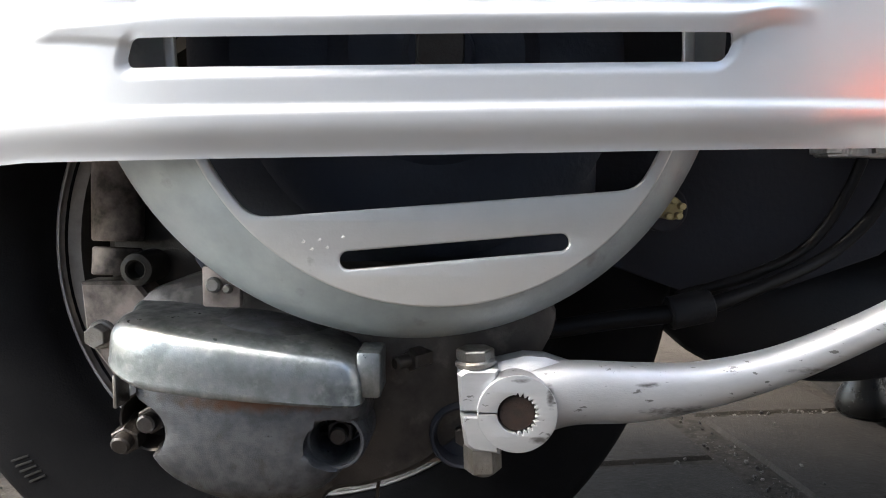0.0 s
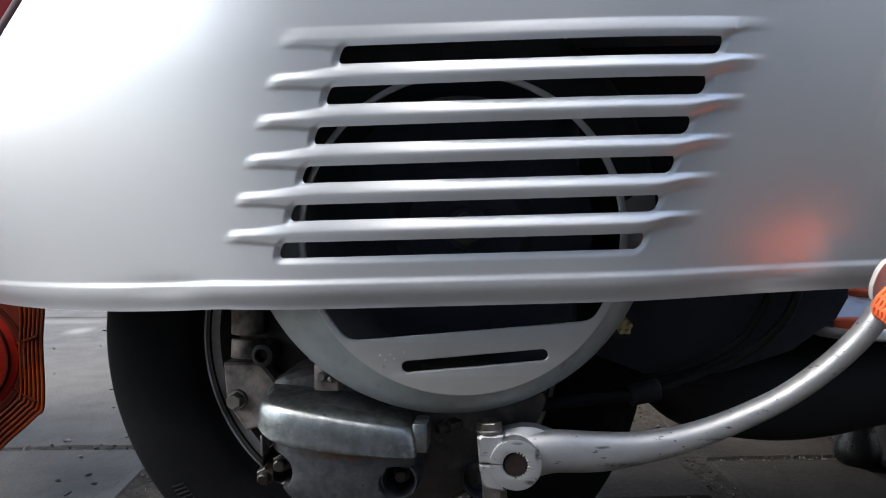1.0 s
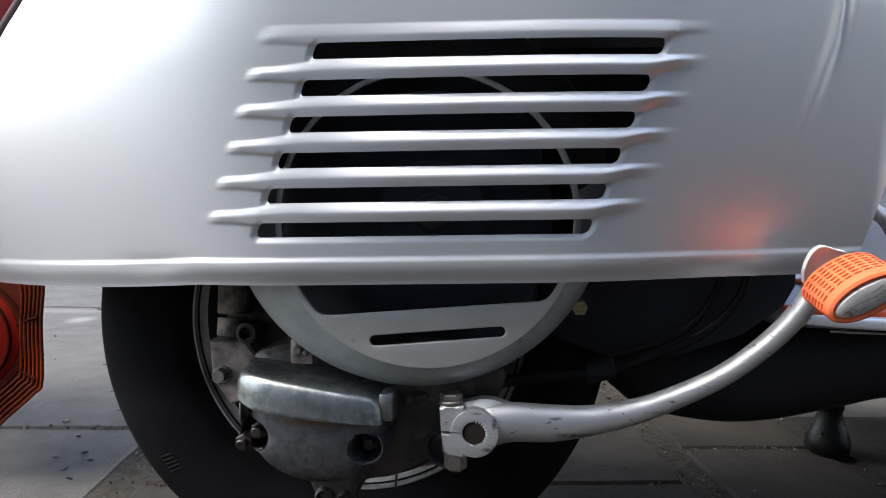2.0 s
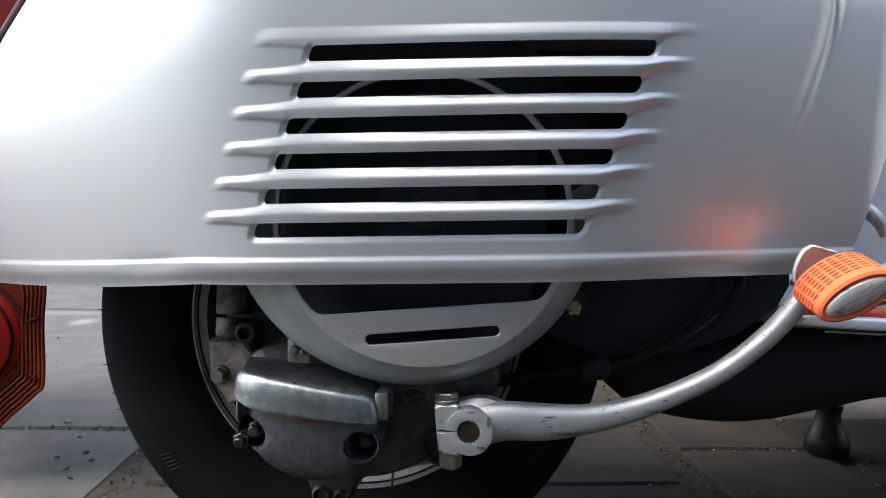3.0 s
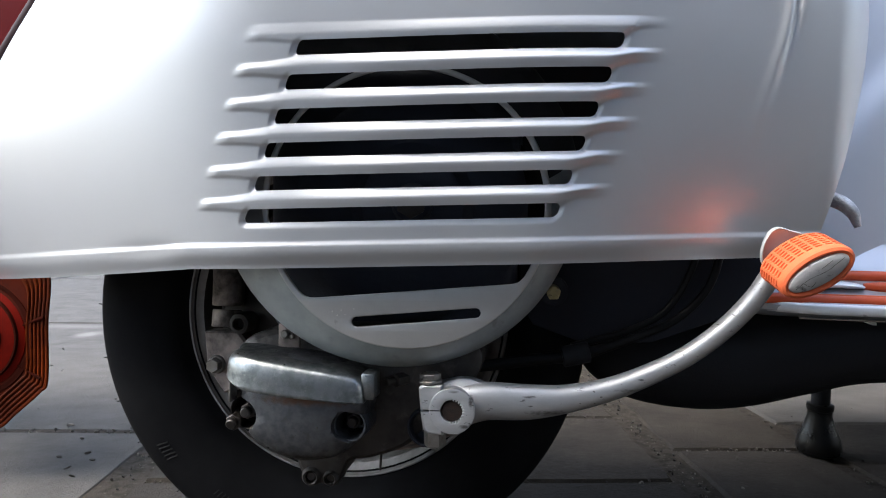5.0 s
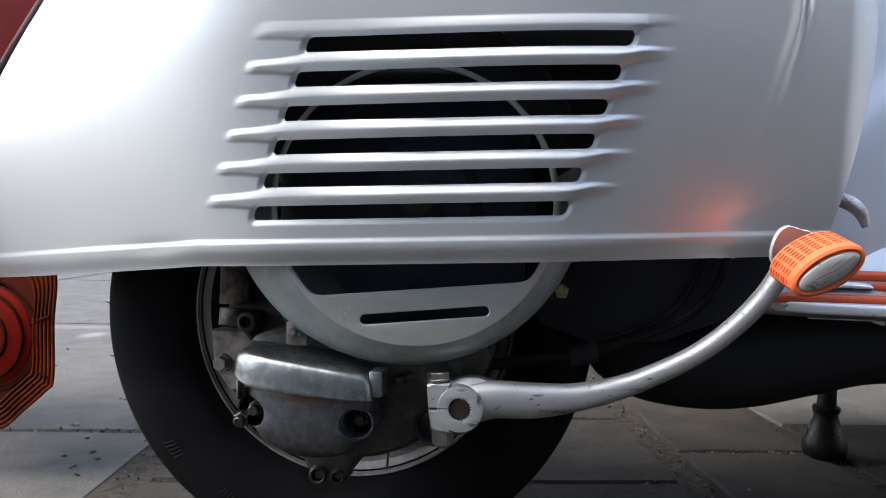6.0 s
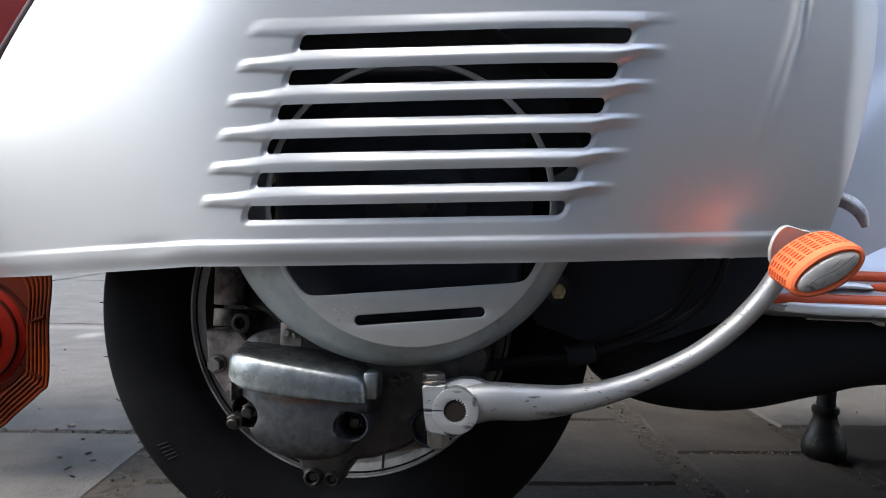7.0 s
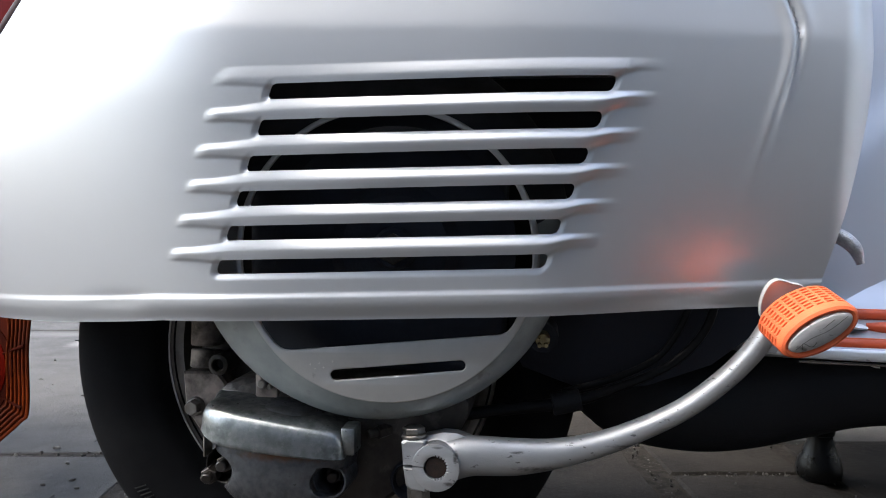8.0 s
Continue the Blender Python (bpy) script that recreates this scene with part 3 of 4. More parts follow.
# barrel split by angle; its shaded arc gets the dark colour
for name, a0, a1, mat, label in (("oily_barrel", 95, 250, DARK_DRUM, "inner rim, darkened on the side turned from the light"), ("inner_barrel", 250, 455, RIM, "dusty inner rim")):
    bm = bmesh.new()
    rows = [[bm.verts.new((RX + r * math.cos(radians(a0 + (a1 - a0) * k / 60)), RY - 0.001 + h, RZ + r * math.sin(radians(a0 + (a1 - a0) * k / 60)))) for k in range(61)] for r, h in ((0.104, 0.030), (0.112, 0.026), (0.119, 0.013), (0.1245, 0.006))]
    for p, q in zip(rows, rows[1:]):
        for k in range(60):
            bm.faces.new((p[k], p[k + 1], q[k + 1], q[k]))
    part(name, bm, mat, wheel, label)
# drum face coloured dark to stand in for the shaded gap
part("brake_drum", lathe([(0, 0.0), (0.06, 0.0), (0.085, 0.004), (0.100, 0.004), (0.106, 0.010), (0.1075, 0.014), (0.108, 0.03)], (RX, RY - 0.010, RZ), (0, 1, 0), 72), DARK_DRUM, wheel, "brake drum face, darkened for the gap round the plate")
part("rim_edge", lathe([(0.1322, 0.0010), (0.1327, -0.0004), (0.1337, -0.0008), (0.1345, 0.0), (0.1349, 0.002)], (RX, RY - 0.0016, RZ), (0, 1, 0), 96), RIM, wheel, "bare worn rim edge")
flake = [(-0.1262, 0.1297), (-0.1212, 0.1284), (-0.1129, 0.1257), (-0.1100, 0.1238), (-0.1162, 0.1227), (-0.1229, 0.1263)]
part("paper_flake", prism(flake, 0.3305, 0.3317, 0.0003), FLAKE, wheel, "torn pale flake stuck to the rim")
part("brake_plate", prism([(-0.2005, 0.1955), (-0.172, 0.1965), (-0.158, 0.180), (-0.168, 0.150), (-0.184, 0.146), (-0.1985, 0.166)], 0.394, 0.412, 0.002), DUSTY, wheel, "dusty grey brake back plate")
for bx, bz in ((-0.1895, 0.1694), (-0.158, 0.126), (-0.045, 0.118)):
    c = Vector((bx, 0.395, bz))
    bm = hexagon(c + Vector((0, 0, 0)), c - Vector((0, 0.010, 0)), 0.0058)
    rod(c + Vector((0, 0.002, 0)), c - Vector((0, 0.003, 0)), 0.0074, 24, bm=bm)
    part("drum_bolt", bm, STEEL, wheel, "dull steel hexagon bolt")

# shock absorber end beside the wheel
damper = part("shock_absorber", rod((-0.1836, 0.402, 0.216), (-0.1836, 0.408, 0.31), 0.0125, 24), DUSTY, scooter, "dusty shock absorber cylinder")
part("lower_cup", rod((-0.1842, 0.400, 0.1985), (-0.1840, 0.402, 0.2125), 0.0118, 24), DUSTY, damper)
part("pivot_bolt", lathe([(0, 0.008), (0.0040, 0.008), (0.0044, 0.001), (0.0052, 0.0), (0.0078, 0.001), (0.0084, 0.003), (0.0084, 0.022)], (-0.1690, 0.388, 0.2030), (0, 1, 0), 28), DARK_DRUM, damper, "dark round pivot sleeve")

# crankcase with its lugs
case_outline = loop_spline([(-0.142, 0.196), (-0.139, 0.165), (-0.126, 0.135), (-0.104, 0.121), (-0.097, 0.108), (-0.089, 0.1015), (-0.076, 0.1010), (-0.069, 0.1055), (-0.062, 0.118), (-0.045, 0.122),
                            (-0.024, 0.130), (-0.008, 0.142), (0.006, 0.150), (0.020, 0.170), (0.03, 0.198), (0.0, 0.212), (-0.06, 0.214), (-0.12, 0.208)], 120)
crankcase = part("crankcase", dome(case_outline, [(1.0, 0.372), (1.0, 0.336), (0.985, 0.331), (0.93, 0.328), (0.5, 0.326)], (-0.06, 0.168)), GRIMY, scooter, "oily brown-grey cast alloy crankcase")
for x, z, r in ((-0.0885, 0.1075, 0.0062), (-0.0745, 0.1070, 0.0050)):
    part("lug_boss", lathe([(r * 0.60, 0.010), (r * 0.66, 0.001), (r * 0.8, 0.0), (r * 1.05, 0.002), (r * 1.25, 0.008), (r * 1.3, 0.02)], (x, 0.324, z), (0, 1, 0), 24), GRIMY, crankcase)
    part("lug_bolt", rod((x, 0.340, z), (x, 0.327, z), r * 0.55, 16), DARK_STEEL, crankcase)
# well in the near-black shade tone, for the dark of the recess
part("bolt_well", lathe([(0.0, 0.0), (0.010, 0.0), (0.0115, -0.006), (0.0125, -0.0065), (0.0135, -0.005), (0.014, 0.004)], (-0.0070, 0.329, 0.1465), (0, 1, 0), 28), DARK_INSIDE, crankcase)
part("well_bolt", hexagon((-0.0060, 0.330, 0.1465), (-0.0060, 0.323, 0.1465), 0.0046), DARK_STEEL, crankcase)
# fin under the case, pale sliver of the swing arm flange
part("swing_arm_flange", sweep([(-0.045, 0.36, 0.120), (-0.015, 0.36, 0.126), (0.012, 0.36, 0.138)], [(0.006, 0.003)] * 3, 12, 20), DUSTY, crankcase)

part("flange_web", prism([(-0.027, 0.1263), (-0.0199, 0.1336), (-0.0104, 0.1374), (-0.0095, 0.1326), (-0.021, 0.1275)], 0.347, 0.353, 0.0008), DUSTY, crankcase, "pale sliver of the swing arm web")
part("split_pin", rod((-0.0438, 0.349, 0.1185), (-0.0450, 0.351, 0.1062), 0.0009, 10, 0.0003), DARK_STEEL, crankcase)

# clutch cover with two bolt recesses
BL, BR = np.array((-0.1265, 0.1565)), np.array((-0.0540, 0.1525))
cover_line = loop_spline([(-0.131, 0.170), (-0.1245, 0.143), (-0.105, 0.1295), (-0.081, 0.1262), (-0.058, 0.133), (-0.0445, 0.155), (-0.048, 0.182), (-0.088, 0.196), (-0.124, 0.190)], 180)


def notched(p):
    for c, r in ((BL, 0.0112), (BR, 0.0104)):
        d = np.array(p) - c
        if np.linalg.norm(d) < r:
            toward = np.array((-0.088, 0.165)) - c
            toward /= np.linalg.norm(toward)
            side = np.array((-toward[1], toward[0]))
            s = float(np.clip(d @ side / r, -0.98, 0.98))
            p = c + side * s * r + toward * math.sqrt(1 - s * s) * r
    return p


mid = np.array((-0.088, 0.163))
rings = []
for s, y in ((1.03, 0.340), (1.0, 0.312), (0.985, 0.3055), (0.95, 0.3010), (0.88, 0.2970), (0.78, 0.2945), (0.62, 0.2925), (0.4, 0.291), (0.1, 0.290)):
    pts = [notched(mid + (np.array(p) - mid) * s) for p in cover_line]
    rings.append([(p[0], y, p[1]) for p in pts])
clutch = part("clutch_cover", loft(rings), CAST, scooter, "stained cast alloy clutch cover with rust below its cap")
part("bolt_recess", lathe([(0.0, 0.020), (0.009, 0.020), (0.0112, 0.017), (0.0114, 0.0045), (0.0121, 0.0040), (0.0123, 0.022)], (BL[0], 0.303, BL[1]), (0, 1, 0), 28), GRIMY, clutch, "dark round bolt recess")
part("bolt_recess", lathe([(0.0, 0.022), (0.0080, 0.022), (0.0088, 0.018), (0.0090, 0.0025), (0.0096, 0.0006), (0.0106, 0.0006), (0.0116, 0.0035), (0.0122, 0.024)], (BR[0], 0.2995, BR[1]), (0, 1, 0), 36), CAST, clutch, "cast recess round a bolt")
for c, y in ((BL, 0.303), (BR, 0.306)):
    bm = rod((c[0], 0.335, c[1]), (c[0], y - 0.001, c[1]), 0.0036, 16)
    hexagon((c[0], 0.325, c[1]), (c[0], y + 0.004, c[1]), 0.0056, bm)
    rod((c[0], 0.328, c[1]), (c[0], 0.320, c[1]), 0.0072, 20, bm=bm)
    part("cover_stud", bm, DARK_STEEL, clutch, "dark steel stud with nut and washer")
bm = rod((-0.1355, 0.318, 0.1535), (-0.1355, 0.300, 0.1485), 0.0038, 16)
hexagon((-0.1355, 0.312, 0.1500), (-0.1355, 0.304, 0.1490), 0.0058, bm)
part("cover_stud", bm, DARK_STEEL, clutch, "steel stud with nut and washer")

# zinc-plated cap over the clutch lever
plan = [(-0.1375, 0.345), (-0.1385, 0.315), (-0.1365, 0.298), (-0.128, 0.2895), (-0.115, 0.2860), (-0.095, 0.2848), (-0.070, 0.2860), (-0.052, 0.2885), (-0.0445, 0.292), (-0.0435, 0.302), (-0.046, 0.325), (-0.05, 0.345)]
plan = [tuple(p) for p in loop_spline(plan, 96)]
cx, cy = -0.09, 0.322
rings = []
for s, w in ((0.985, 0.02), (1.0, 0.0), (1.014, 0.06), (1.008, 0.14), (1.002, 0.42), (0.994, 0.60), (0.980, 0.75), (0.958, 0.87), (0.928, 0.98), (0.890, 1.08), (0.84, 1.18), (0.77, 1.29), (0.66, 1.40), (0.45, 1.49), (0.2, 1.53)):
    ring = []
    for x, y in plan:
        X, Y = cx + (x - cx) * s, cy + (y - cy) * s
        low = 0.1687 + 0.085 * (-0.045 - X) + 11.0 * max(0.0, -0.115 - X) ** 2
        top = 0.1985 - 0.145 * (X + 0.139)
        ring.append((X, Y, low + (top - low) * min(w, 1.0) + 0.0065 * max(0.0, w - 1.0)))
    rings.append(ring)
cap = part("clutch_lever_cap", loft(rings), ZINC, scooter, "blotchy zinc-plated pressed steel cap")
part("cable_block", block((-0.0455, 0.2945, 0.1708), (-0.0365, 0.312, 0.1880), 0.0016), ZINC, cap, "zinc-plated cable stop")
bm = block((-0.134, 0.2935, 0.1655), (-0.1325, 0.304, 0.178), 0.0005)
part("clip_wire", bm, STEEL, cap)
# cable adjuster and clutch cable
bm = rod((-0.034, 0.318, 0.1775), (-0.022, 0.330, 0.1785), 0.0028, 16)
hexagon((-0.0285, 0.322, 0.1780), (-0.0175, 0.334, 0.1790), 0.0048, bm)
adjuster = part("cable_adjuster", bm, GRIMY, cap, "oily threaded cable adjuster")
adjuster.parent = scooter
adjuster.matrix_parent_inverse = Matrix.Translation(-BASE[scooter.name])
for k in range(6):
    a = Vector((-0.0170 + 0.0022 * k, 0.3345 + 0.0014 * k, 0.1792 + 0.0003 * k))
    part("thread_ring", rod(a, a + Vector((0.0014, 0.0009, 0.0002)), 0.0036, 14, 0.0003), GRIMY, adjuster)
# bracket above the cap
bracket = part("cable_bracket", block((-0.1080, 0.314, 0.1995), (-0.0930, 0.319, 0.2155), 0.0012), DUSTY, scooter, "small dusty steel bracket with two rivets")
for bx, bz, br in ((-0.1030, 0.2085, 0.0030), (-0.0975, 0.2070, 0.0018)):
    part("rivet", rod((bx, 0.316, bz), (bx, 0.3115, bz), br, 16), STEEL, bracket)

# engine block and intake duct behind the fan cover, their shade put into the colour
part("engine_block", block((-0.13, 0.345, 0.20), (0.050, 0.50, 0.40), 0.02, segments=4), ENGINE_DARK, scooter, "engine block behind the fan cover, darkened for the shade")
# plain plate whose colour stands in for the dark below the cowl
arm = [(0.050, 0.272), (0.052, 0.225), (0.062, 0.208), (0.088, 0.1990), (0.100, 0.195), (0.150, 0.197), (0.195, 0.214), (0.222, 0.236), (0.229, 0.250), (0.229, 0.272)]
part("swing_arm", prism(arm, 0.40, 0.47, 0.0008), DARK_INSIDE, scooter, "swing arm and cylinder shroud as one plate, coloured for shade")

# fan cover: dished disc with a cut-out above a straight bar, and a slot
def circle(cx, cz, r, n=72):
    return [(cx + r * math.cos(2 * math.pi * k / n), cz + r * math.sin(2 * math.pi * k / n)) for k in range(n)]


OX, OZ, OR = -0.0165, 0.2950, 0.0868
FX, FZ, FR, FY = -0.0160, 0.2945, 0.0888, 0.2978


def leaning(bm):
    """The cover stands askew, its front part further in."""
    for v in bm.verts:
        v.co.y += 0.16 * v.co.x
    return bm


def chord(x):
    return 0.2353 + 0.080 * (x + 0.074)


opening = []
for k in range(240):
    a = 2 * math.pi * k / 240
    x, z = OX + OR * math.cos(a), OZ + OR * math.sin(a)
    if z > chord(x):
        opening.append((x, z))
dense = []
for p, q in zip(opening, opening[1:] + opening[:1]):
    steps = max(1, int(math.dist(p, q) / 0.0024))
    dense += [(p[0] + (q[0] - p[0]) * k / steps, p[1] + (q[1] - p[1]) * k / steps) for k in range(steps)]
opening = dense
for _ in range(6):
    opening = [tuple((np.array(opening[k - 1]) + 2 * np.array(opening[k]) + np.array(opening[(k + 1) % len(opening)])) / 4) for k in range(len(opening))]
slot = []
for k in range(14):
    a = radians(90 + 180 * k / 13)
    slot.append((-0.0470 + 0.0041 * math.cos(a), 0.2216 + 0.0041 * math.sin(a)))
for k in range(14):
    a = radians(-90 + 180 * k / 13)
    slot.append((0.0270 + 0.0041 * math.cos(a), 0.2277 + 0.0041 * math.sin(a)))
fan_cover = part("fan_cover", leaning(plate([circle(FX, FZ, FR, 120), opening, slot], FY, 0.0006, 0.0009)), COVER_PAINT, scooter, "silver fan cover with cut-out and slot")
lo, hi = Vector((FX, FY, FZ)), Vector((-0.0250, FY + 0.0195, 0.3066))
rim_rows = [(lo.lerp(hi, u), FR + (0.1172 - FR) * f) for u, f in ((0.0, -0.03), (0.0, 0.0), (0.02, 0.05), (0.08, 0.16), (0.22, 0.36), (0.45, 0.60), (0.72, 0.82), (0.9, 0.95), (1.0, 1.0), (1.10, 1.01), (1.5, 0.99))]
# rim split in two: its upper arc coloured dark for the cowl's shade
for name, a0, a1, mat, label in (("rolled_rim", 168, 372, COVER_RIM, "worn greenish-grey rolled rim"), ("upper_rim", 12, 168, RIM_SHADE, "upper rim, darkened for the shade inside the cowl")):
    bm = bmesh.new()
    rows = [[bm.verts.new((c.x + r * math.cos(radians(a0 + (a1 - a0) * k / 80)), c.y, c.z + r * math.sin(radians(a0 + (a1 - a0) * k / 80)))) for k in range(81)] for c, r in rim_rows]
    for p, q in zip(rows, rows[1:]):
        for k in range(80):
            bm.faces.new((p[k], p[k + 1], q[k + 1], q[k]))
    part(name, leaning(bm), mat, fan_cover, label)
# bare specks where the paint is chipped
for x, z in ((-0.0620, 0.2282), (-0.0592, 0.2256), (-0.0566, 0.2288), (-0.0541, 0.2262), (-0.0488, 0.2298)):
    chip = [(x - 0.0006, z - 0.0003), (x + 0.0002, z - 0.0006), (x + 0.0007, z + 0.0001), (x + 0.0001, z + 0.0006)]
    part("paint_chip", leaning(prism(chip, FY - 0.00185, FY - 0.0010, 0.0001)), FLAKE, fan_cover)
# flywheel behind the cut-out
fan = part("flywheel", lathe([(0, -0.006), (0.012, -0.006), (0.014, 0.0), (0.034, 0.002), (0.042, 0.010), (0.074, 0.014), (0.080, 0.018), (0.080, 0.03)], (-0.018, 0.322, 0.297), (-0.16, 1, 0), 64), ENGINE_DARK, scooter, "cast flywheel, darkened for the shade behind the cover")
part("hub_nut", hexagon((-0.018, 0.318, 0.297), (-0.0166, 0.309, 0.297), 0.010), DARK_STEEL, fan)

# brass nut on the cylinder shroud
bm = rod((0.0762, 0.352, 0.2385), (0.0762, 0.337, 0.2385), 0.0046, 24)
for k in range(5):
    a = radians(20 + 72 * k)
    c = Vector((0.0762 + 0.0034 * math.cos(a), 0, 0.2385 + 0.0034 * math.sin(a)))
    rod(c + Vector((0, 0.339, 0)), c + Vector((0, 0.3335, 0)), 0.0015, 10, 0.0004, bm)
part("brass_nut", bm, BRASS, scooter, "dull brass hexagon nut")
part("nut_mount", rod((0.0775, 0.40, 0.236), (0.0765, 0.350, 0.238), 0.010, 20), DARK_INSIDE, scooter)

# rough cast fins of the cylinder, just under the cowl
fins = part("cylinder_head", block((0.160, 0.386, 0.2610), (0.200, 0.42, 0.2660), 0.0015), TIP_METAL, scooter, "rough cast cylinder head fins")
for k in range(4):
    part("fin", block((0.158 + 0.011 * k, 0.383, 0.2625 - 0.0010 * (k % 2)), (0.166 + 0.011 * k, 0.42, 0.2720), 0.0012), TIP_METAL, fins)

# cable to the front with its sleeve band
cable = part("clutch_cable", sweep([(-0.005, 0.345, 0.181), (0.03, 0.356, 0.184), (0.06, 0.36, 0.188), (0.095, 0.362, 0.193), (0.13, 0.372, 0.203), (0.165, 0.385, 0.217), (0.187, 0.388, 0.24), (0.196, 0.388, 0.27), (0.20, 0.388, 0.30)],
                                   [(0.0042, 0.0042)] * 4 + [(0.003, 0.003)] * 5, 14, 60), CABLE, scooter, "black sheathed control cable")
part("band", rod((0.083, 0.361, 0.191), (0.102, 0.363, 0.195), 0.0075, 20), BLACK, cable)
part("second_cable", sweep([(0.09, 0.372, 0.197), (0.13, 0.380, 0.208), (0.16, 0.390, 0.224), (0.178, 0.390, 0.26), (0.184, 0.39, 0.30)], [(0.0026, 0.0026)] * 5, 12, 40), CABLE, cable)

# kick starter
kick = part("kick_start_lever", sweep([(0.018, 0.311, 0.1665), (0.0338, 0.312, 0.1695), (0.0599, 0.315, 0.1693), (0.0854, 0.3175, 0.1719), (0.1128, 0.319, 0.179), (0.1394, 0.319, 0.1907), (0.1622, 0.317, 0.2044), (0.1817, 0.313, 0.222), (0.1968, 0.308, 0.241), (0.2071, 0.304, 0.2599)],
                                      [(0.0095, 0.0135), (0.0095, 0.0122), (0.0090, 0.0113), (0.0085, 0.0090), (0.0080, 0.0074), (0.0076, 0.0065), (0.0072, 0.0061), (0.0072, 0.0060), (0.0070, 0.0060), (0.0065, 0.0060)], 32, 80, power=2.35), LEVER, scooter, "scuffed polished aluminium kick-start lever")
KX, KZ = 0.0129, 0.1650
teeth = []
for k in range(432):
    a = 2 * math.pi * k / 432
    r = 0.0075 + 0.0008 * math.cos(24 * a) * smoothstep(-0.25, 0.1, math.cos(a)) + 0.0066 * (abs(k - 216) < 4)
    teeth.append((KX + r * math.cos(a), KZ + r * math.sin(a)))
boss = plate([circle(KX, KZ, 0.0144, 96), teeth], 0.308, 0.0092, 0.00018)
part("splined_boss", boss, LEVER, kick, "round splined clamp boss")
bm = prism([(-0.0092, 0.1785), (-0.0080, 0.1642), (0.004, 0.1642), (0.006, 0.1805), (-0.006, 0.1808)], 0.3015, 0.318, 0.0016)
prism([(-0.0080, 0.1632), (-0.0062, 0.1515), (-0.0030, 0.1490), (0.007, 0.1482), (0.007, 0.1632)], 0.3015, 0.318, 0.0016, bm)
prism([(0.004, 0.175), (0.004, 0.1805), (0.016, 0.1835), (0.024, 0.1832), (0.034, 0.1800), (0.030, 0.170)], 0.3065, 0.320, 0.0045, bm)
part("split_clamp", bm, LEVER, kick, "split clamp with a fine saw cut")
bm = rod((-0.0022, 0.309, 0.1800), (-0.0025, 0.309, 0.1828), 0.0078, 24)
hexagon((-0.0025, 0.309, 0.1826), (-0.0027, 0.309, 0.1868), 0.0072, bm)
part("clamp_bolt", bm, STEEL, kick, "steel clamp bolt head")
bm = hexagon((0.0005, 0.309, 0.1500), (0.0010, 0.309, 0.1395), 0.0072)
rod((0.001, 0.309, 0.140), (0.001, 0.309, 0.1380), 0.0045, 16, bm=bm)
part("clamp_nut", bm, STEEL, kick, "steel clamp nut")
part("kick_shaft", rod((KX, 0.345, KZ), (KX, 0.2998, KZ), 0.0070, 28), RUST, kick, "rust-brown splined shaft end")

# pedal: oval aluminium core in a slotted orange rubber sleeve
PC = Vector((0.2178, 0.2655, 0.2590))
AX = Vector((-0.0034, 0.031, 0.0078)).normalized()
LONG = Vector((math.cos(radians(33)), 0, math.sin(radians(33))))
LONG = (LONG - AX * LONG.dot(AX)).normalized()
SHORT = AX.cross(LONG).normalized()
if SHORT.z < 0:
    SHORT = -SHORT


def oval(c, a, b, n=64):
    return [c + LONG * (a * math.cos(2 * math.pi * k / n)) + SHORT * (b * math.sin(2 * math.pi * k / n)) for k in range(n)]


def even_angles(a, b, n):
    """Angles that divide an oval's edge into equal lengths."""
    t = np.linspace(0, 2 * math.pi, 2001)
    l = np.concatenate(([0], np.cumsum(np.hypot(np.diff(a * np.cos(t)), np.diff(b * np.sin(t))))))
    return [float(v) for v in np.interp(np.arange(n) / n * l[-1], l, t)]


SA, SB, ROWS_ROUND, COLS = 0.0215, 0.0118, 20, 7
angles = even_angles(SA, SB, ROWS_ROUND * 8)
heights = [(0.0018, 0.0048, 0), (0.0006, 0.0036, 0), (0.0, 0.0022, 0), (0.0010, 0.0007, 0), (0.003, 0.0, 0), (0.0065, 0.0, 0)]
for c in range(COLS):
    h = 0.0062 + c * 0.0034
    heights += [(h, 0.0, 0), (h + 0.0002, 0.0, 1), (h + 0.0016, 0.0, 1), (h + 0.0018, 0.0, 0)]
heights += [(0.0300, 0.0, 0), (0.0315, 0.0006, 0), (0.0322, 0.003, 0)]
rings = []
for h, c, cut in heights:
    ring = []
    for k, t in enumerate(angles):
        inset = c + (0.0011 if cut and k % 8 in (1, 2, 3, 4, 5) else 0.0)
        ring.append(PC + AX * h + LONG * ((SA - inset) * math.cos(t)) + SHORT * ((SB - inset) * math.sin(t)))
    rings.append(ring)
rubber = part("pedal_rubber", loft(rings), ORANGE, kick, "bright orange slotted rubber pedal sleeve")
bm = loft([oval(PC + AX * h, 0.0178 - c, 0.0073 - c) for h, c in ((-0.0012, 0.006), (-0.0010, 0.002), (-0.0003, 0.0006), (0.001, 0.0), (0.02, 0.0))])
part("pedal_core", bm, PEDAL_METAL, kick, "scratched oval aluminium pedal end")
for pts in (((-0.0150, -0.0012), (-0.006, 0.0004), (0.004, -0.0003), (0.0155, 0.0018)), ((-0.012, -0.0030), (-0.0105, 0.0002), (-0.0085, -0.0028)), ((-0.009, -0.0020), (-0.007, -0.0042), (-0.004, -0.0030)), ((0.002, 0.0022), (0.009, 0.0036))):
    line = [PC + LONG * a + SHORT * b - AX * 0.00115 for a, b in pts]
    part("scratch", sweep(line, [(0.00013, 0.00013)] * len(line), 6, 16), DARK_STEEL, kick)
back = Vector((0.2122, 0.3005, 0.2704))
